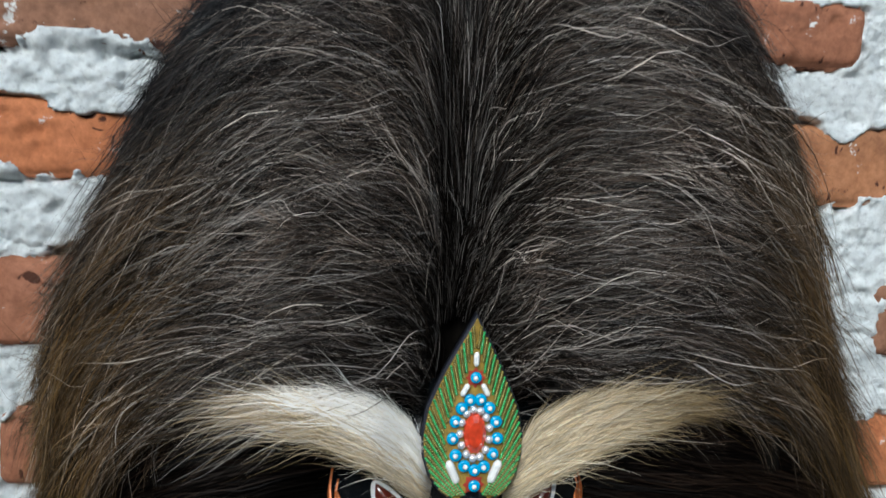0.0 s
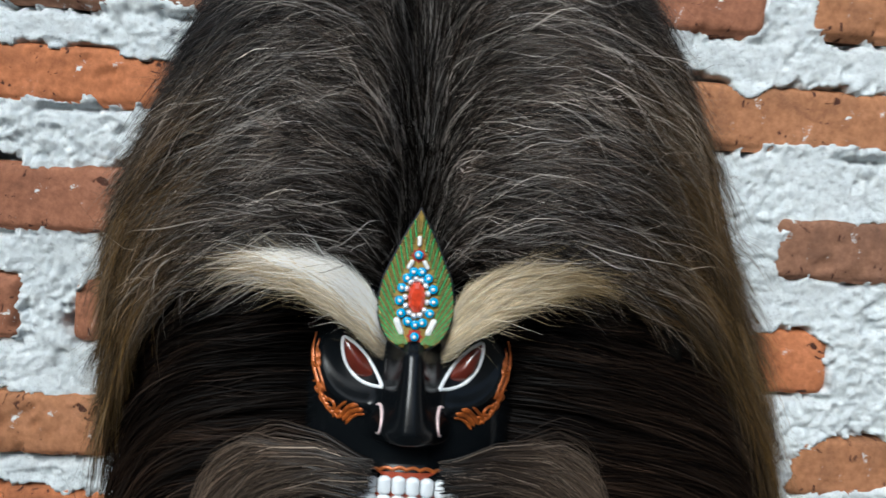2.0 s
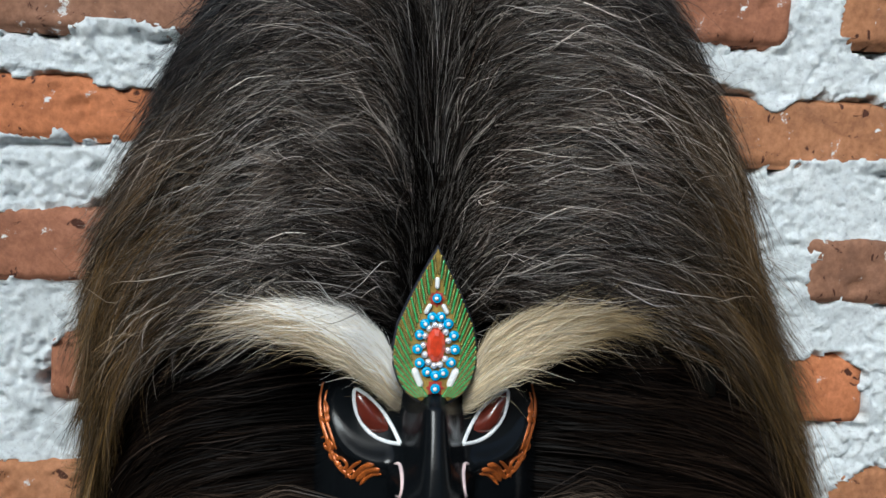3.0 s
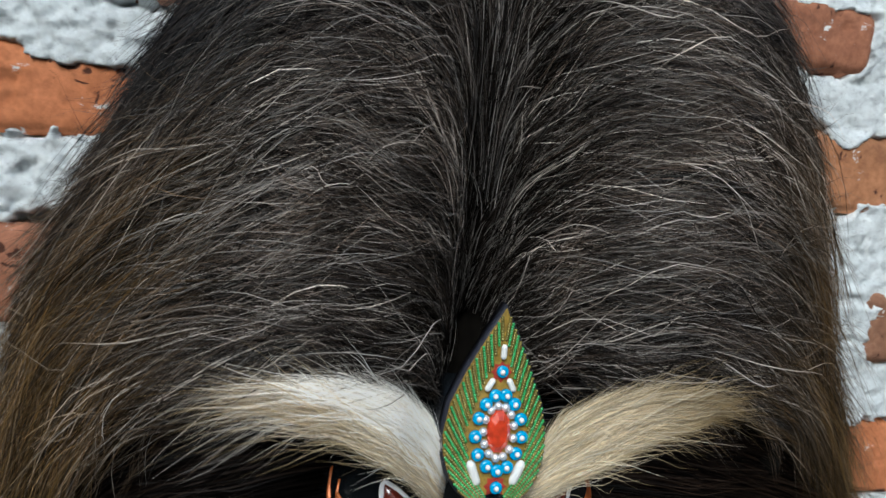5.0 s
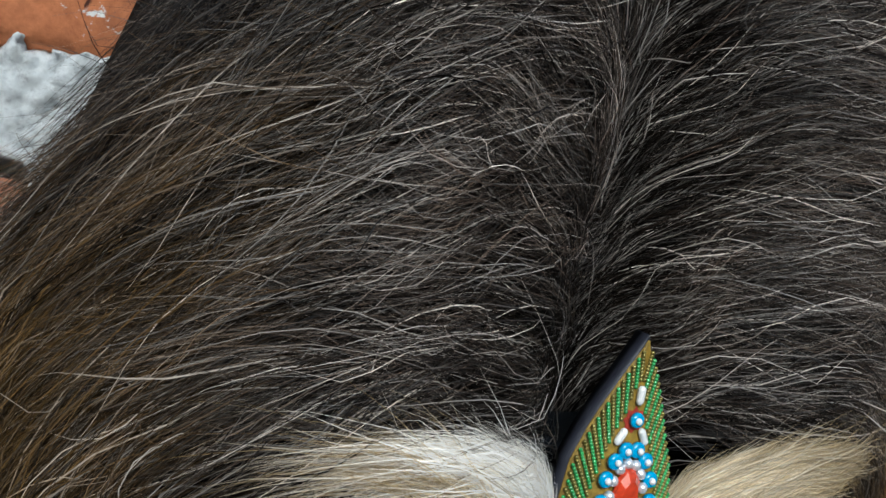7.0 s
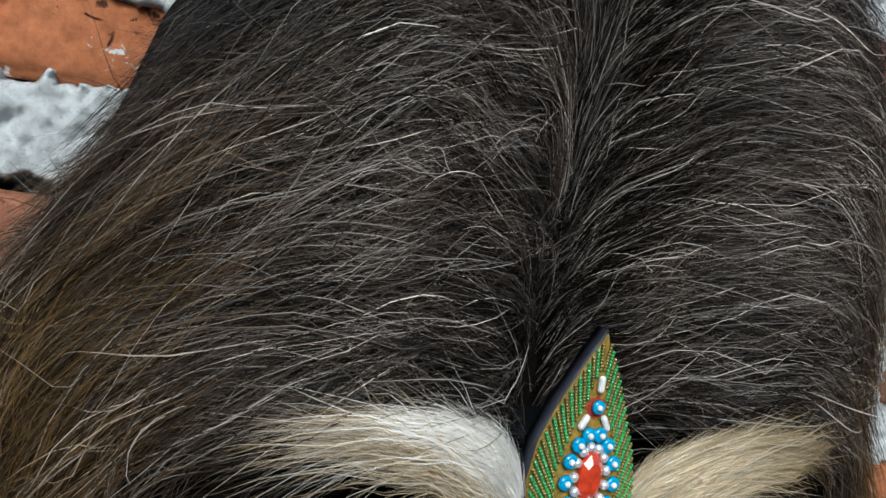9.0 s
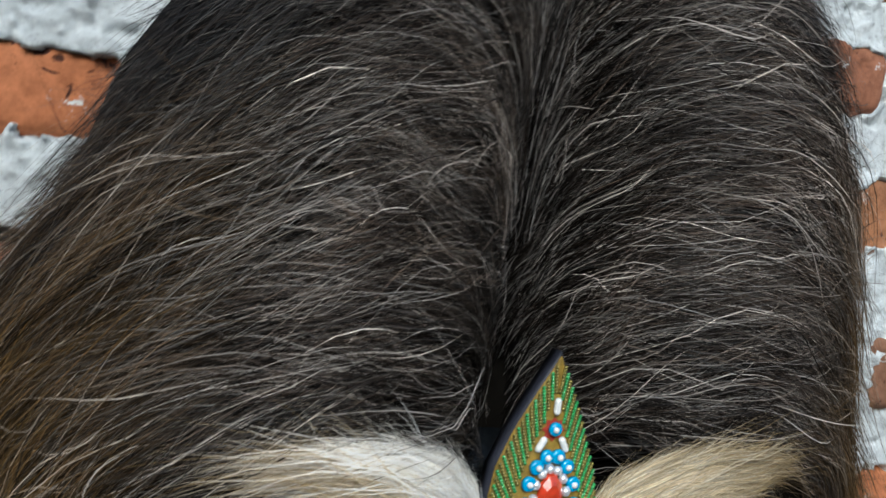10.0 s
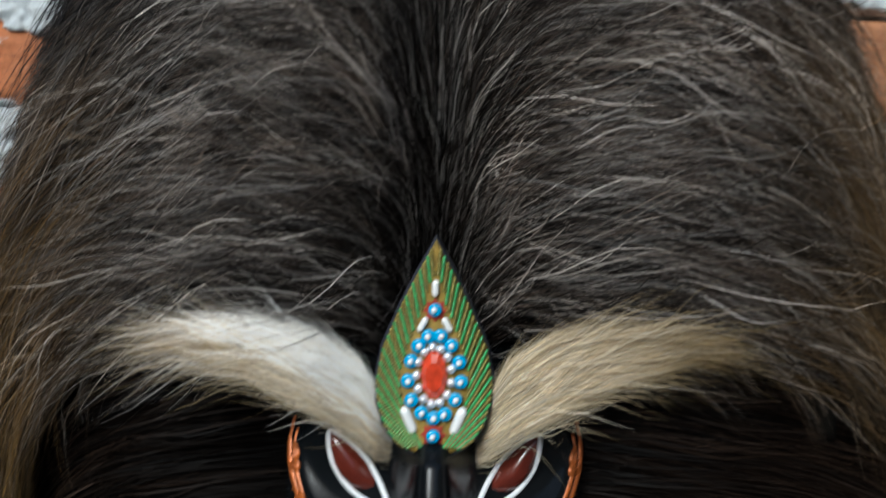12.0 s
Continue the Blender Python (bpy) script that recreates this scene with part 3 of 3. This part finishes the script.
def side_hair(parent):
    rs = np.random.RandomState(31)
    kf = lambda z: np.full_like(z, 1.02)
    for side in (-1, 1):
        P, t, lock = flow_strands(rs, side, 520, 14, (1.17, 1.425), (0.38, 0.9, 1.0), (0.35, 0.75), 0.035, side_depth, 0.004, 0.014, kfun=kf)
        n = len(P)
        hair_ob("side_hair", P, rs.uniform(0.0004, 0.0009, n), rs.normal(0, 0.6, n), t, lock, M_DARK, parent, "very dark brown hair hanging beside the face")
        # moustache
        locks, per, s = 330, 13, 10
        m = locks * per
        rep = lambda a: np.repeat(a, per)[:, None]
        v = np.linspace(0, 1, s)[None, :]
        tt = np.clip(v * rs.uniform(0.6, 1.05, m)[:, None], 0, 1.05)
        u0 = rep(rs.uniform(0.024, 0.050, locks)) + rs.normal(0, 0.002, m)[:, None]
        z0 = rep(1.347 - np.abs(rs.normal(0, 0.009, locks))) + rs.normal(0, 0.001, m)[:, None]
        u = u0 + np.interp(tt, [0, 0.3, 0.6, 1.0], [0, 0.045, 0.085, 0.112])
        z = z0 + np.interp(tt, [0, 0.2, 0.45, 0.7, 1.0], [0, 0.003, -0.006, -0.038, -0.105]) - 0.25 * u0 + (rep(rs.normal(-0.004, 0.014, locks)) + rs.normal(0, 0.003, m)[:, None]) * v
        p = tache_depth(u, z, 1) + rep(rs.uniform(-0.006, 0.010, locks)) * np.sin(v * 2.5) + rs.normal(0, 0.002, m)[:, None] * v
        P = np.stack([side * u, -p, z], -1)
        lock = np.stack([0.15 + 0.5 * np.repeat(rs.rand(locks), per), np.zeros(m)], 1)
        hair_ob("moustache", P, rs.uniform(0.0004, 0.0008, m), rs.normal(0, 0.6, m), tt, lock, M_TACHE, parent, "brown moustache hair with pale streaks")


def hide(parent):
    """The stiff dark hide under the hair, closed behind, from the crown down to the sides."""
    nu, nz = 61, 80
    T, Z = np.meshgrid(np.linspace(-1, 1, nu), np.linspace(1.16, 1.708, nz), indexing="ij")
    half = np.interp(Z, [1.16, 1.30, 1.45, 1.54, 1.60, 1.64, 1.67, 1.69, 1.70, 1.708], [0.19, 0.205, 0.205, 0.192, 0.175, 0.152, 0.125, 0.095, 0.07, 0.03])
    U = T * half
    k = half / 0.205
    p = lobe_depth(np.abs(U), Z, k) - 0.013
    crown = 1.40 + 0.066 * np.interp(np.abs(U), SU, SZ)
    p = np.where(Z < crown, np.minimum(side_depth(np.abs(U), Z, 1) - 0.010, p), p)
    p = np.where(np.abs(T) > 0.995, 0.002, np.maximum(p, 0.004))
    front = np.stack([U, -p, Z], -1).reshape(-1, 3)
    back = np.stack([U, np.full_like(p, 0.004), Z], -1).reshape(-1, 3)
    n = nu * nz
    faces = grid_faces(nu, nz)
    faces += [[a + n for a in f][::-1] for f in faces]
    ring = [i * nz for i in range(nu)] + [(nu - 1) * nz + j for j in range(1, nz)] + [i * nz + nz - 1 for i in range(nu - 2, -1, -1)] + [j for j in range(nz - 2, 0, -1)]
    faces += [(a, a + n, b + n, b) for a, b in zip(ring, ring[1:] + ring[:1])]
    mesh_ob("hide", np.concatenate([front, back]).tolist(), faces, M_HIDE, parent, "dark hide under the hair")


# ---- mask: carved face ----
def g(x, z, cx, cz, sx, sz):
    return np.exp(-(((x - cx) / sx) ** 2) - ((z - cz) / sz) ** 2)


def face_y(x, z):
    x, z = np.asarray(x, float), np.asarray(z, float)
    a = np.abs(x)
    e = np.clip(1 - (a / 0.077) ** 2.6 - (np.abs(z - 1.355) / 0.112) ** 2.6, 0, 1)
    f = 0.020 + (0.062 - 0.010 * (a / 0.07) ** 2) * e**0.42
    ridge = np.interp(z, [1.335, 1.349, 1.353, 1.358, 1.366, 1.40, 1.413, 1.420, 1.428], [0, 0.004, 0.020, 0.036, 0.040, 0.030, 0.026, 0.016, 0.0])
    wide = np.interp(z, [1.35, 1.37, 1.39, 1.415], [0.0185, 0.0165, 0.0135, 0.0105])
    f = f + ridge * np.exp(-((a / wide) ** 3.0))
    f = f + 0.012 * g(a, z, 0.0175, 1.3625, 0.0065, 0.009)
    f = f - 0.007 * g(a, z, 0.034, 1.401, 0.018, 0.014)
    rr = np.hypot((a - 0.034) / 0.034, (z - 1.404) / 0.032)
    bag = np.exp(-(((rr - 0.98) / 0.20) ** 2)) * np.clip((1.416 - z) / 0.012, 0, 1) * np.clip((a - 0.016) / 0.012, 0, 1)
    f = f + 0.006 * bag
    f = f + 0.010 * g(a, z, 0.0, 1.322, 0.032, 0.016)
    return -f


def face(parent):
    nx, nz = 141, 181
    X, Z = np.meshgrid(np.linspace(-0.0765, 0.0765, nx), np.linspace(1.245, 1.462, nz), indexing="ij")
    Y = face_y(X, Z)
    mesh_ob("face", np.stack([X, Y, Z], -1).reshape(-1, 3).tolist(), grid_faces(nx, nz), M_BLACK, parent, "carved face lacquered glossy black")


def tube(name, pts, r, material, parent, label="", flat=0.6, n=8, ends=0.4):
    """A painted or raised line that tapers at its ends."""
    P = np.array(pts, float)
    t = np.linspace(0, 1, len(P))
    tt = np.linspace(0, 1, len(P) * 4)
    P = np.stack([np.interp(tt, t, P[:, i]) for i in range(3)], 1)
    for _ in range(3):
        P[1:-1] = (P[:-2] + 2 * P[1:-1] + P[2:]) / 4
    T = np.gradient(P, axis=0)
    T /= np.linalg.norm(T, axis=1, keepdims=True)
    A = np.cross(T, (0, -1, 0.01))
    A /= np.linalg.norm(A, axis=1, keepdims=True)
    B = np.cross(A, T)
    rad = r * np.interp(tt, [0, 0.15, 0.85, 1], [ends, 1, 1, ends])
    ang = np.linspace(0, 2 * np.pi, n, endpoint=False)
    V = P[:, None] + rad[:, None, None] * (A[:, None] * np.cos(ang)[None, :, None] + flat * B[:, None] * np.sin(ang)[None, :, None])
    m = len(P)
    V = V.reshape(-1, 3).tolist()
    F = [(i * n + j, i * n + (j + 1) % n, (i + 1) * n + (j + 1) % n, (i + 1) * n + j) for i in range(m - 1) for j in range(n)]
    F += [list(range(n))[::-1], [(m - 1) * n + j for j in range(n)]]
    return mesh_ob(name, V, F, material, parent, label)


def on_face(side, pts, lift=0.0005):
    return [(side * x, float(face_y(x, z)) - lift, z) for x, z in pts]


ALMOND = [(0.0190, 1.3855), (0.0235, 1.3930), (0.0290, 1.4005), (0.0345, 1.4065), (0.0400, 1.4115), (0.0478, 1.4165),
          (0.0478, 1.4085), (0.0462, 1.4005), (0.0430, 1.3940), (0.0380, 1.3885), (0.0320, 1.3858), (0.0250, 1.3846)]


def eyes(parent):
    for side in (-1, 1):
        rim = np.array(ALMOND)
        c = rim.mean(0)
        verts, rings = [], 7
        for q in range(rings):
            s = 1 - q / rings
            for x, z in c + (rim - c) * s:
                base = float(face_y(c[0], c[1])) - 0.003
                verts.append((side * x, base - 0.006 * math.sqrt(max(0, 1 - s * s)) + 0.002 * s, z))
        verts.append((side * c[0], float(face_y(c[0], c[1])) - 0.009, c[1]))
        m = len(rim)
        faces = [(q * m + i, q * m + (i + 1) % m, (q + 1) * m + (i + 1) % m, (q + 1) * m + i) for q in range(rings - 1) for i in range(m)]
        faces += [((rings - 1) * m + i, (rings - 1) * m + (i + 1) % m, rings * m) for i in range(m)]
        eye = mesh_ob("eye", verts, faces, M_EYE, parent, "glossy red-brown painted eye")
        base = float(face_y(c[0], c[1])) - 0.0025
        pts = [(side * x, min(base, float(face_y(x, z)) - 0.0008), z) for x, z in ALMOND + ALMOND[:1]]
        tube("eye_rim", pts, 0.0013, M_WHITE, eye, "white painted eye rim", ends=1.0)


def spiral(cx, cz, r, turns, start, hand=1):
    out = []
    for i in range(22):
        q = i / 21
        a = start + hand * q * turns * 2 * math.pi
        rr = r * (1 - 0.8 * q)
        out.append((cx + rr * math.cos(a), cz + rr * math.sin(a)))
    return out


def face_ornaments(parent):
    for side in (-1, 1):
        lines = [
            [(0.0685, 1.412), (0.0695, 1.400), (0.0680, 1.390), (0.0640, 1.381), (0.0610, 1.372), (0.0560, 1.364), (0.0480, 1.359)],
            [(0.0480, 1.359), (0.0455, 1.362), (0.0425, 1.367), (0.0385, 1.3715), (0.0345, 1.3725)],
            [(0.0450, 1.358), (0.0420, 1.362), (0.0385, 1.367), (0.0340, 1.369), (0.0310, 1.3695)],
            spiral(0.0640, 1.3755, 0.0052, 1.1, 0.5),
            spiral(0.0545, 1.3665, 0.0050, 1.1, 0.2),
            spiral(0.0665, 1.3930, 0.0040, 1.0, 0.8),
            [(0.0670, 1.404), (0.0640, 1.399), (0.0655, 1.394)],
            [(0.0655, 1.409), (0.0665, 1.400), (0.0645, 1.391), (0.0605, 1.383), (0.0580, 1.376)],
            [(0.0520, 1.3585), (0.0500, 1.3640), (0.0465, 1.3690), (0.0425, 1.3735)],
            [(0.0430, 1.3560), (0.0395, 1.3610), (0.0350, 1.3650), (0.0300, 1.3660)],
            spiral(0.0590, 1.3700, 0.0036, 1.2, 1.2, -1),
            spiral(0.0480, 1.3625, 0.0034, 1.2, 0.6, -1),
        ]
        for i, pts in enumerate(lines):
            tube("scroll", on_face(side, pts, 0.0006), 0.0019 if i < 3 else 0.0012, M_ORANGE, parent, "raised orange and gold painted scroll", flat=0.4)
        tube("nostril_line", on_face(side, [(0.0225, 1.3745), (0.0195, 1.3760), (0.0180, 1.3720), (0.0178, 1.3660), (0.0190, 1.3600), (0.0215, 1.3575)], 0.0008), 0.0012, M_PINK, parent, "pinkish white nostril line")
    arc = []
    for i in range(49):
        x = -0.027 + 0.054 * i / 48
        z = 1.3320 - 4.5 * x * x + 0.0014 * abs(math.sin(i / 48 * math.pi * 6))
        arc.append((x, float(face_y(x, z)) - 0.0012, z))
    tube("lip_scallop", arc, 0.0013, M_ORANGE, parent, "orange scalloped upper lip line")


def tooth_mesh(w, h, d, point=0.0):
    verts, faces, nu, nv = [], [], 8, 8
    for j in range(nv + 1):
        q = j / nv
        ww = w * (1 - point * q) * (1 - 0.12 * (2 * q - 1) ** 4)
        for i in range(nu):
            a = 2 * math.pi * i / nu
            c, s = math.cos(a), math.sin(a)
            k = math.sqrt(max(0.05, 1 - max(0, abs(2 * q - 1) - 0.7) ** 2 * 9))
            verts.append((ww / 2 * math.copysign(abs(c) ** 0.6, c) * k, d / 2 * math.copysign(abs(s) ** 0.8, s) * k, -h * q))
    for j in range(nv):
        for i in range(nu):
            faces.append((j * nu + i, j * nu + (i + 1) % nu, (j + 1) * nu + (i + 1) % nu, (j + 1) * nu + i)[::-1])
    faces += [list(range(nu)), [nv * nu + i for i in range(nu)][::-1]]
    return verts, faces


def mouth(parent):
    v, f = [], []
    n = 24
    for i in range(n + 1):
        x = -0.033 + 0.066 * i / n
        for z in (1.331 - 4 * x * x, 1.256 + 6 * x * x):
            v.append((x, float(face_y(x, 1.322)) - 0.0005 + 0.002 * abs(x) / 0.033, z))
    f = [(2 * i, 2 * i + 1, 2 * i + 3, 2 * i + 2) for i in range(n)]
    mesh_ob("gum", v, f, M_GUM, parent, "dark red gum behind the teeth")
    for row, (ztop, h) in enumerate(((1.3290, 0.0125), (1.3160, 0.0105))):
        for i in range(6):
            x = (i - 2.5) * 0.0094
            verts, faces = tooth_mesh(0.0093, h, 0.006)
            ob = mesh_ob("tooth", verts, faces, M_TOOTH, parent)
            ob.location = (x, float(face_y(x, 1.322)) - 0.0025, ztop - 6 * x * x * (1 if row == 0 else 0.6) - 0.0006 * (i - 2.5) * 0.5)
    for side in (-1, 1):
        for dx, h, zt in ((0.0305, 0.030, 1.330), (0.0355, 0.022, 1.320)):
            verts, faces = tooth_mesh(0.0072, h, 0.0075, 0.55)
            ob = mesh_ob("fang", verts, faces, M_TOOTH, parent, "long white fang")
            ob.location = (side * dx, float(face_y(0.026, 1.322)) - 0.003, zt - h)
            ob.rotation_euler = (math.pi, 0, 0)


# ---- mask: beaded leaf on the brow ----
LEAF_TOP, LEAF_BOTTOM = 1.5045, 1.4120


def leaf_half(z, grow=0.0):
    q = np.clip((np.asarray(z, float) - (LEAF_BOTTOM - grow)) / (LEAF_TOP - LEAF_BOTTOM + 2.6 * grow), 0, 1)
    return (0.0248 + grow) * np.interp(q, [0, .03, .08, .15, .25, .35, .5, .7, .85, .95, 1], [0, .44, .68, .86, .98, 1, .90, .58, .30, .10, 0])


def leaf_y(x, z):
    return -0.0815 - 0.0065 * np.clip((1.47 - np.asarray(z)) / 0.05, 0, 1.2) - 0.004 * (1 - (np.asarray(x) / 0.027) ** 2)


def leaf_plate(name, grow, thick, lift, material, parent, label):
    rows, cols = 41, 13
    v, f = [], []
    zs = np.linspace(LEAF_BOTTOM - grow * 0.9, LEAF_TOP + grow * 1.5, rows)
    for layer in (0, 1):
        for z in zs:
            h = float(leaf_half(z, grow)) + 0.0002
            for c in np.linspace(-1, 1, cols):
                x = h * c
                v.append((x, float(leaf_y(x, z)) + lift + layer * thick + 0.0012 * abs(c) ** 6, z))
    n = rows * cols
    for layer in (0, 1):
        for i in range(rows - 1):
            for j in range(cols - 1):
                a = layer * n + i * cols + j
                q = (a, a + 1, a + cols + 1, a + cols)
                f.append(q if layer == 0 else q[::-1])
    for i in range(rows - 1):
        for j in (0, cols - 1):
            a = i * cols + j
            f.append((a, a + cols, a + cols + n, a + n) if j == 0 else (a + n, a + n + cols, a + cols, a))
    return mesh_ob(name, v, f, material, parent, label)


def ball(r, seg=6, rings=4, sy=1.0):
    v, f = [(0, 0, r)], []
    for i in range(1, rings):
        a = math.pi * i / rings
        for j in range(seg):
            b = 2 * math.pi * j / seg
            v.append((r * math.sin(a) * math.cos(b), sy * r * math.sin(a) * math.sin(b), r * math.cos(a)))
    v.append((0, 0, -r))
    for j in range(seg):
        f.append((0, 1 + j, 1 + (j + 1) % seg))
        for i in range(rings - 2):
            a = 1 + i * seg
            f.append((a + j, a + seg + j, a + seg + (j + 1) % seg, a + (j + 1) % seg))
        f.append((len(v) - 1, 1 + (rings - 2) * seg + (j + 1) % seg, 1 + (rings - 2) * seg + j))
    return v, f


def disc_bead(parent, x, z, r=0.0026):
    v, f = [], []
    seg = 14
    for rr, y in ((0.35, -0.0012), (0.75, -0.0014), (1.0, -0.0006), (1.0, 0.0006), (0.0, 0.0006)):
        for j in range(seg):
            a = 2 * math.pi * j / seg
            v.append((r * rr * math.cos(a), y, r * rr * math.sin(a)))
    for i in range(4):
        for j in range(seg):
            f.append((i * seg + j, i * seg + (j + 1) % seg, (i + 1) * seg + (j + 1) % seg, (i + 1) * seg + j)[::-1])
    d = mesh_ob("sequin", v, f, M_BLUE, parent, "blue cup sequin")
    d.location = (x, float(leaf_y(x, z)) - 0.0024, z)
    bv, bf = ball(0.0013, 8, 6)
    b = mesh_ob("bead", bv, bf, M_PEARL, parent, "white centre bead")
    b.location = (x + 0.0004 * math.sin(z * 9000), float(leaf_y(x, z)) - 0.0040, z)


def in_patch(x, z):
    """The middle of the leaf that the long rows of green beads leave free."""
    q = np.interp(z, [1.4165, 1.420, 1.430, 1.447, 1.463, 1.475, 1.489, 1.4905], [0.001, 0.006, 0.0125, 0.0150, 0.0105, 0.0050, 0.0016, 0.0])
    return abs(x) < q


def leaf(parent):
    parent = leaf_plate("leaf_ornament", 0.0009, 0.0060, 0.0004, M_LEATHER, parent, "navy black leather leaf-shaped backing")
    leaf_plate("cloth", -0.0004, 0.0007, -0.0004, M_GOLD, parent, "mustard gold cloth under the beads")
    bv, bf = ball(0.00088)
    for side in (-1, 1):
        for i in range(30):
            # each row starts at the rim and runs down to the middle
            q = i / 29
            z0 = LEAF_TOP - 0.002 - (LEAF_TOP - LEAF_BOTTOM - 0.010) * q
            lean = math.radians(6 + 50 * q**1.5)
            x, z = float(leaf_half(z0)) - 0.0006, z0
            gold = i % 2 == 1
            verts, faces, s = [], [], 0
            while s < 0.05:
                xx, zz = x - s * math.sin(lean), z - s * math.cos(lean)
                if xx < 0.0006 or in_patch(xx, zz) or xx > float(leaf_half(zz)) or zz < LEAF_BOTTOM + 0.0055 - 0.06 * xx:
                    break
                o = len(verts)
                y = float(leaf_y(xx, zz)) - 0.0009
                verts += [(side * xx + a, b + y, c + zz) for a, b, c in bv]
                faces += [[k + o for k in t] for t in bf]
                s += 0.00125
            if verts:
                mesh_ob("bead_string", verts, faces, M_OLIVE if gold else M_GREEN, parent, "olive gold bead string" if gold else "green glass bead string")
    # red felt, gem and its ring of silver beads
    for cz, r in ((1.4745, 0.0052), (1.4225, 0.0056)):
        v = [(0, float(leaf_y(0, cz)) - 0.0012, cz)]
        for i in range(16):
            a, rr = math.pi * i / 8, r * (1.0 if i % 2 == 0 else 0.72)
            v.append((rr * math.cos(a), float(leaf_y(0, cz)) - 0.0009, cz + rr * math.sin(a)))
        mesh_ob("felt_flower", v, [(0, 1 + (i + 1) % 16, 1 + i) for i in range(16)], M_FELT, parent, "red felt flower", smooth=False)
    cz = 1.4475
    v, f = [], []
    for q, (s, y) in enumerate(((1.0, 0.0), (0.95, -0.0015), (0.62, -0.0032), (0.0, -0.0034))):
        for i in range(10):
            a = 2 * math.pi * i / 10
            v.append((0.0058 * s * math.cos(a), float(leaf_y(0, cz)) - 0.0012 + y, cz + 0.0104 * s * math.sin(a)))
    for q in range(3):
        f += [(q * 10 + i, q * 10 + (i + 1) % 10, (q + 1) * 10 + (i + 1) % 10, (q + 1) * 10 + i) for i in range(10)]
    mesh_ob("gem", v, f, M_GEM, parent, "orange red oval gem", smooth=False)
    sv, sf = ball(0.0021, 10, 8)
    for i in range(13):
        a = 2 * math.pi * (i + 0.5) / 13
        x, z = 0.0074 * math.cos(a), cz + 0.0118 * math.sin(a)
        ob = mesh_ob("silver_bead", sv, sf, M_SILVER, parent, "round silver bead")
        ob.location = (x, float(leaf_y(x, z)) - 0.0022, z)
    for i in range(13):
        a = math.pi / 2 + 2 * math.pi * (i + 0.5) / 13
        disc_bead(parent, (0.0108 + 0.0006 * math.sin(i * 5.1)) * math.cos(a), cz - 0.0003 + (0.0172 + 0.0005 * math.sin(i * 3.7)) * math.sin(a), 0.0031)
    disc_bead(parent, 0, 1.4750, 0.0029)
    disc_bead(parent, 0, 1.4225, 0.0030)
    for pts in ([(0, 1.4875), (0, 1.4805)], [(-0.0035, 1.4715), (-0.0068, 1.4655)], [(0.0035, 1.4715), (0.0068, 1.4655)],
                [(-0.0128, 1.4340), (-0.0080, 1.4225)], [(0.0128, 1.4340), (0.0080, 1.4225)]):
        (xa, za), (xb, zb) = pts
        line = [(xa + (xb - xa) * q, float(leaf_y(xa, za)) - 0.0018, za + (zb - za) * q) for q in (0, 0.33, 0.66, 1)]
        tube("white_bead_bar", line, 0.0023 if za < 1.44 else 0.0015, M_PEARL, parent, "white bead bar", flat=1.0, ends=0.5)


ground()
# three unseen walls added round the camera to shape the light
added_wall("added_wall_south", -1.6, 1.6, -2.75, -2.6)
added_wall("added_wall_west", -1.5, -1.34, -2.6, 0.11)
added_wall("added_wall_east", 1.34, 1.5, -2.6, 0.11)
mask = new("mask")
mask.location = (0, 0, 0)
tagged(mask, "black carved mask with long brown mane hung on a brick wall", "mask")
hide(mask)
face(mask)
eyes(mask)
face_ornaments(mask)
mouth(mask)
leaf(mask)
mane(mask)
brows(mask)
side_hair(mask)
wall()
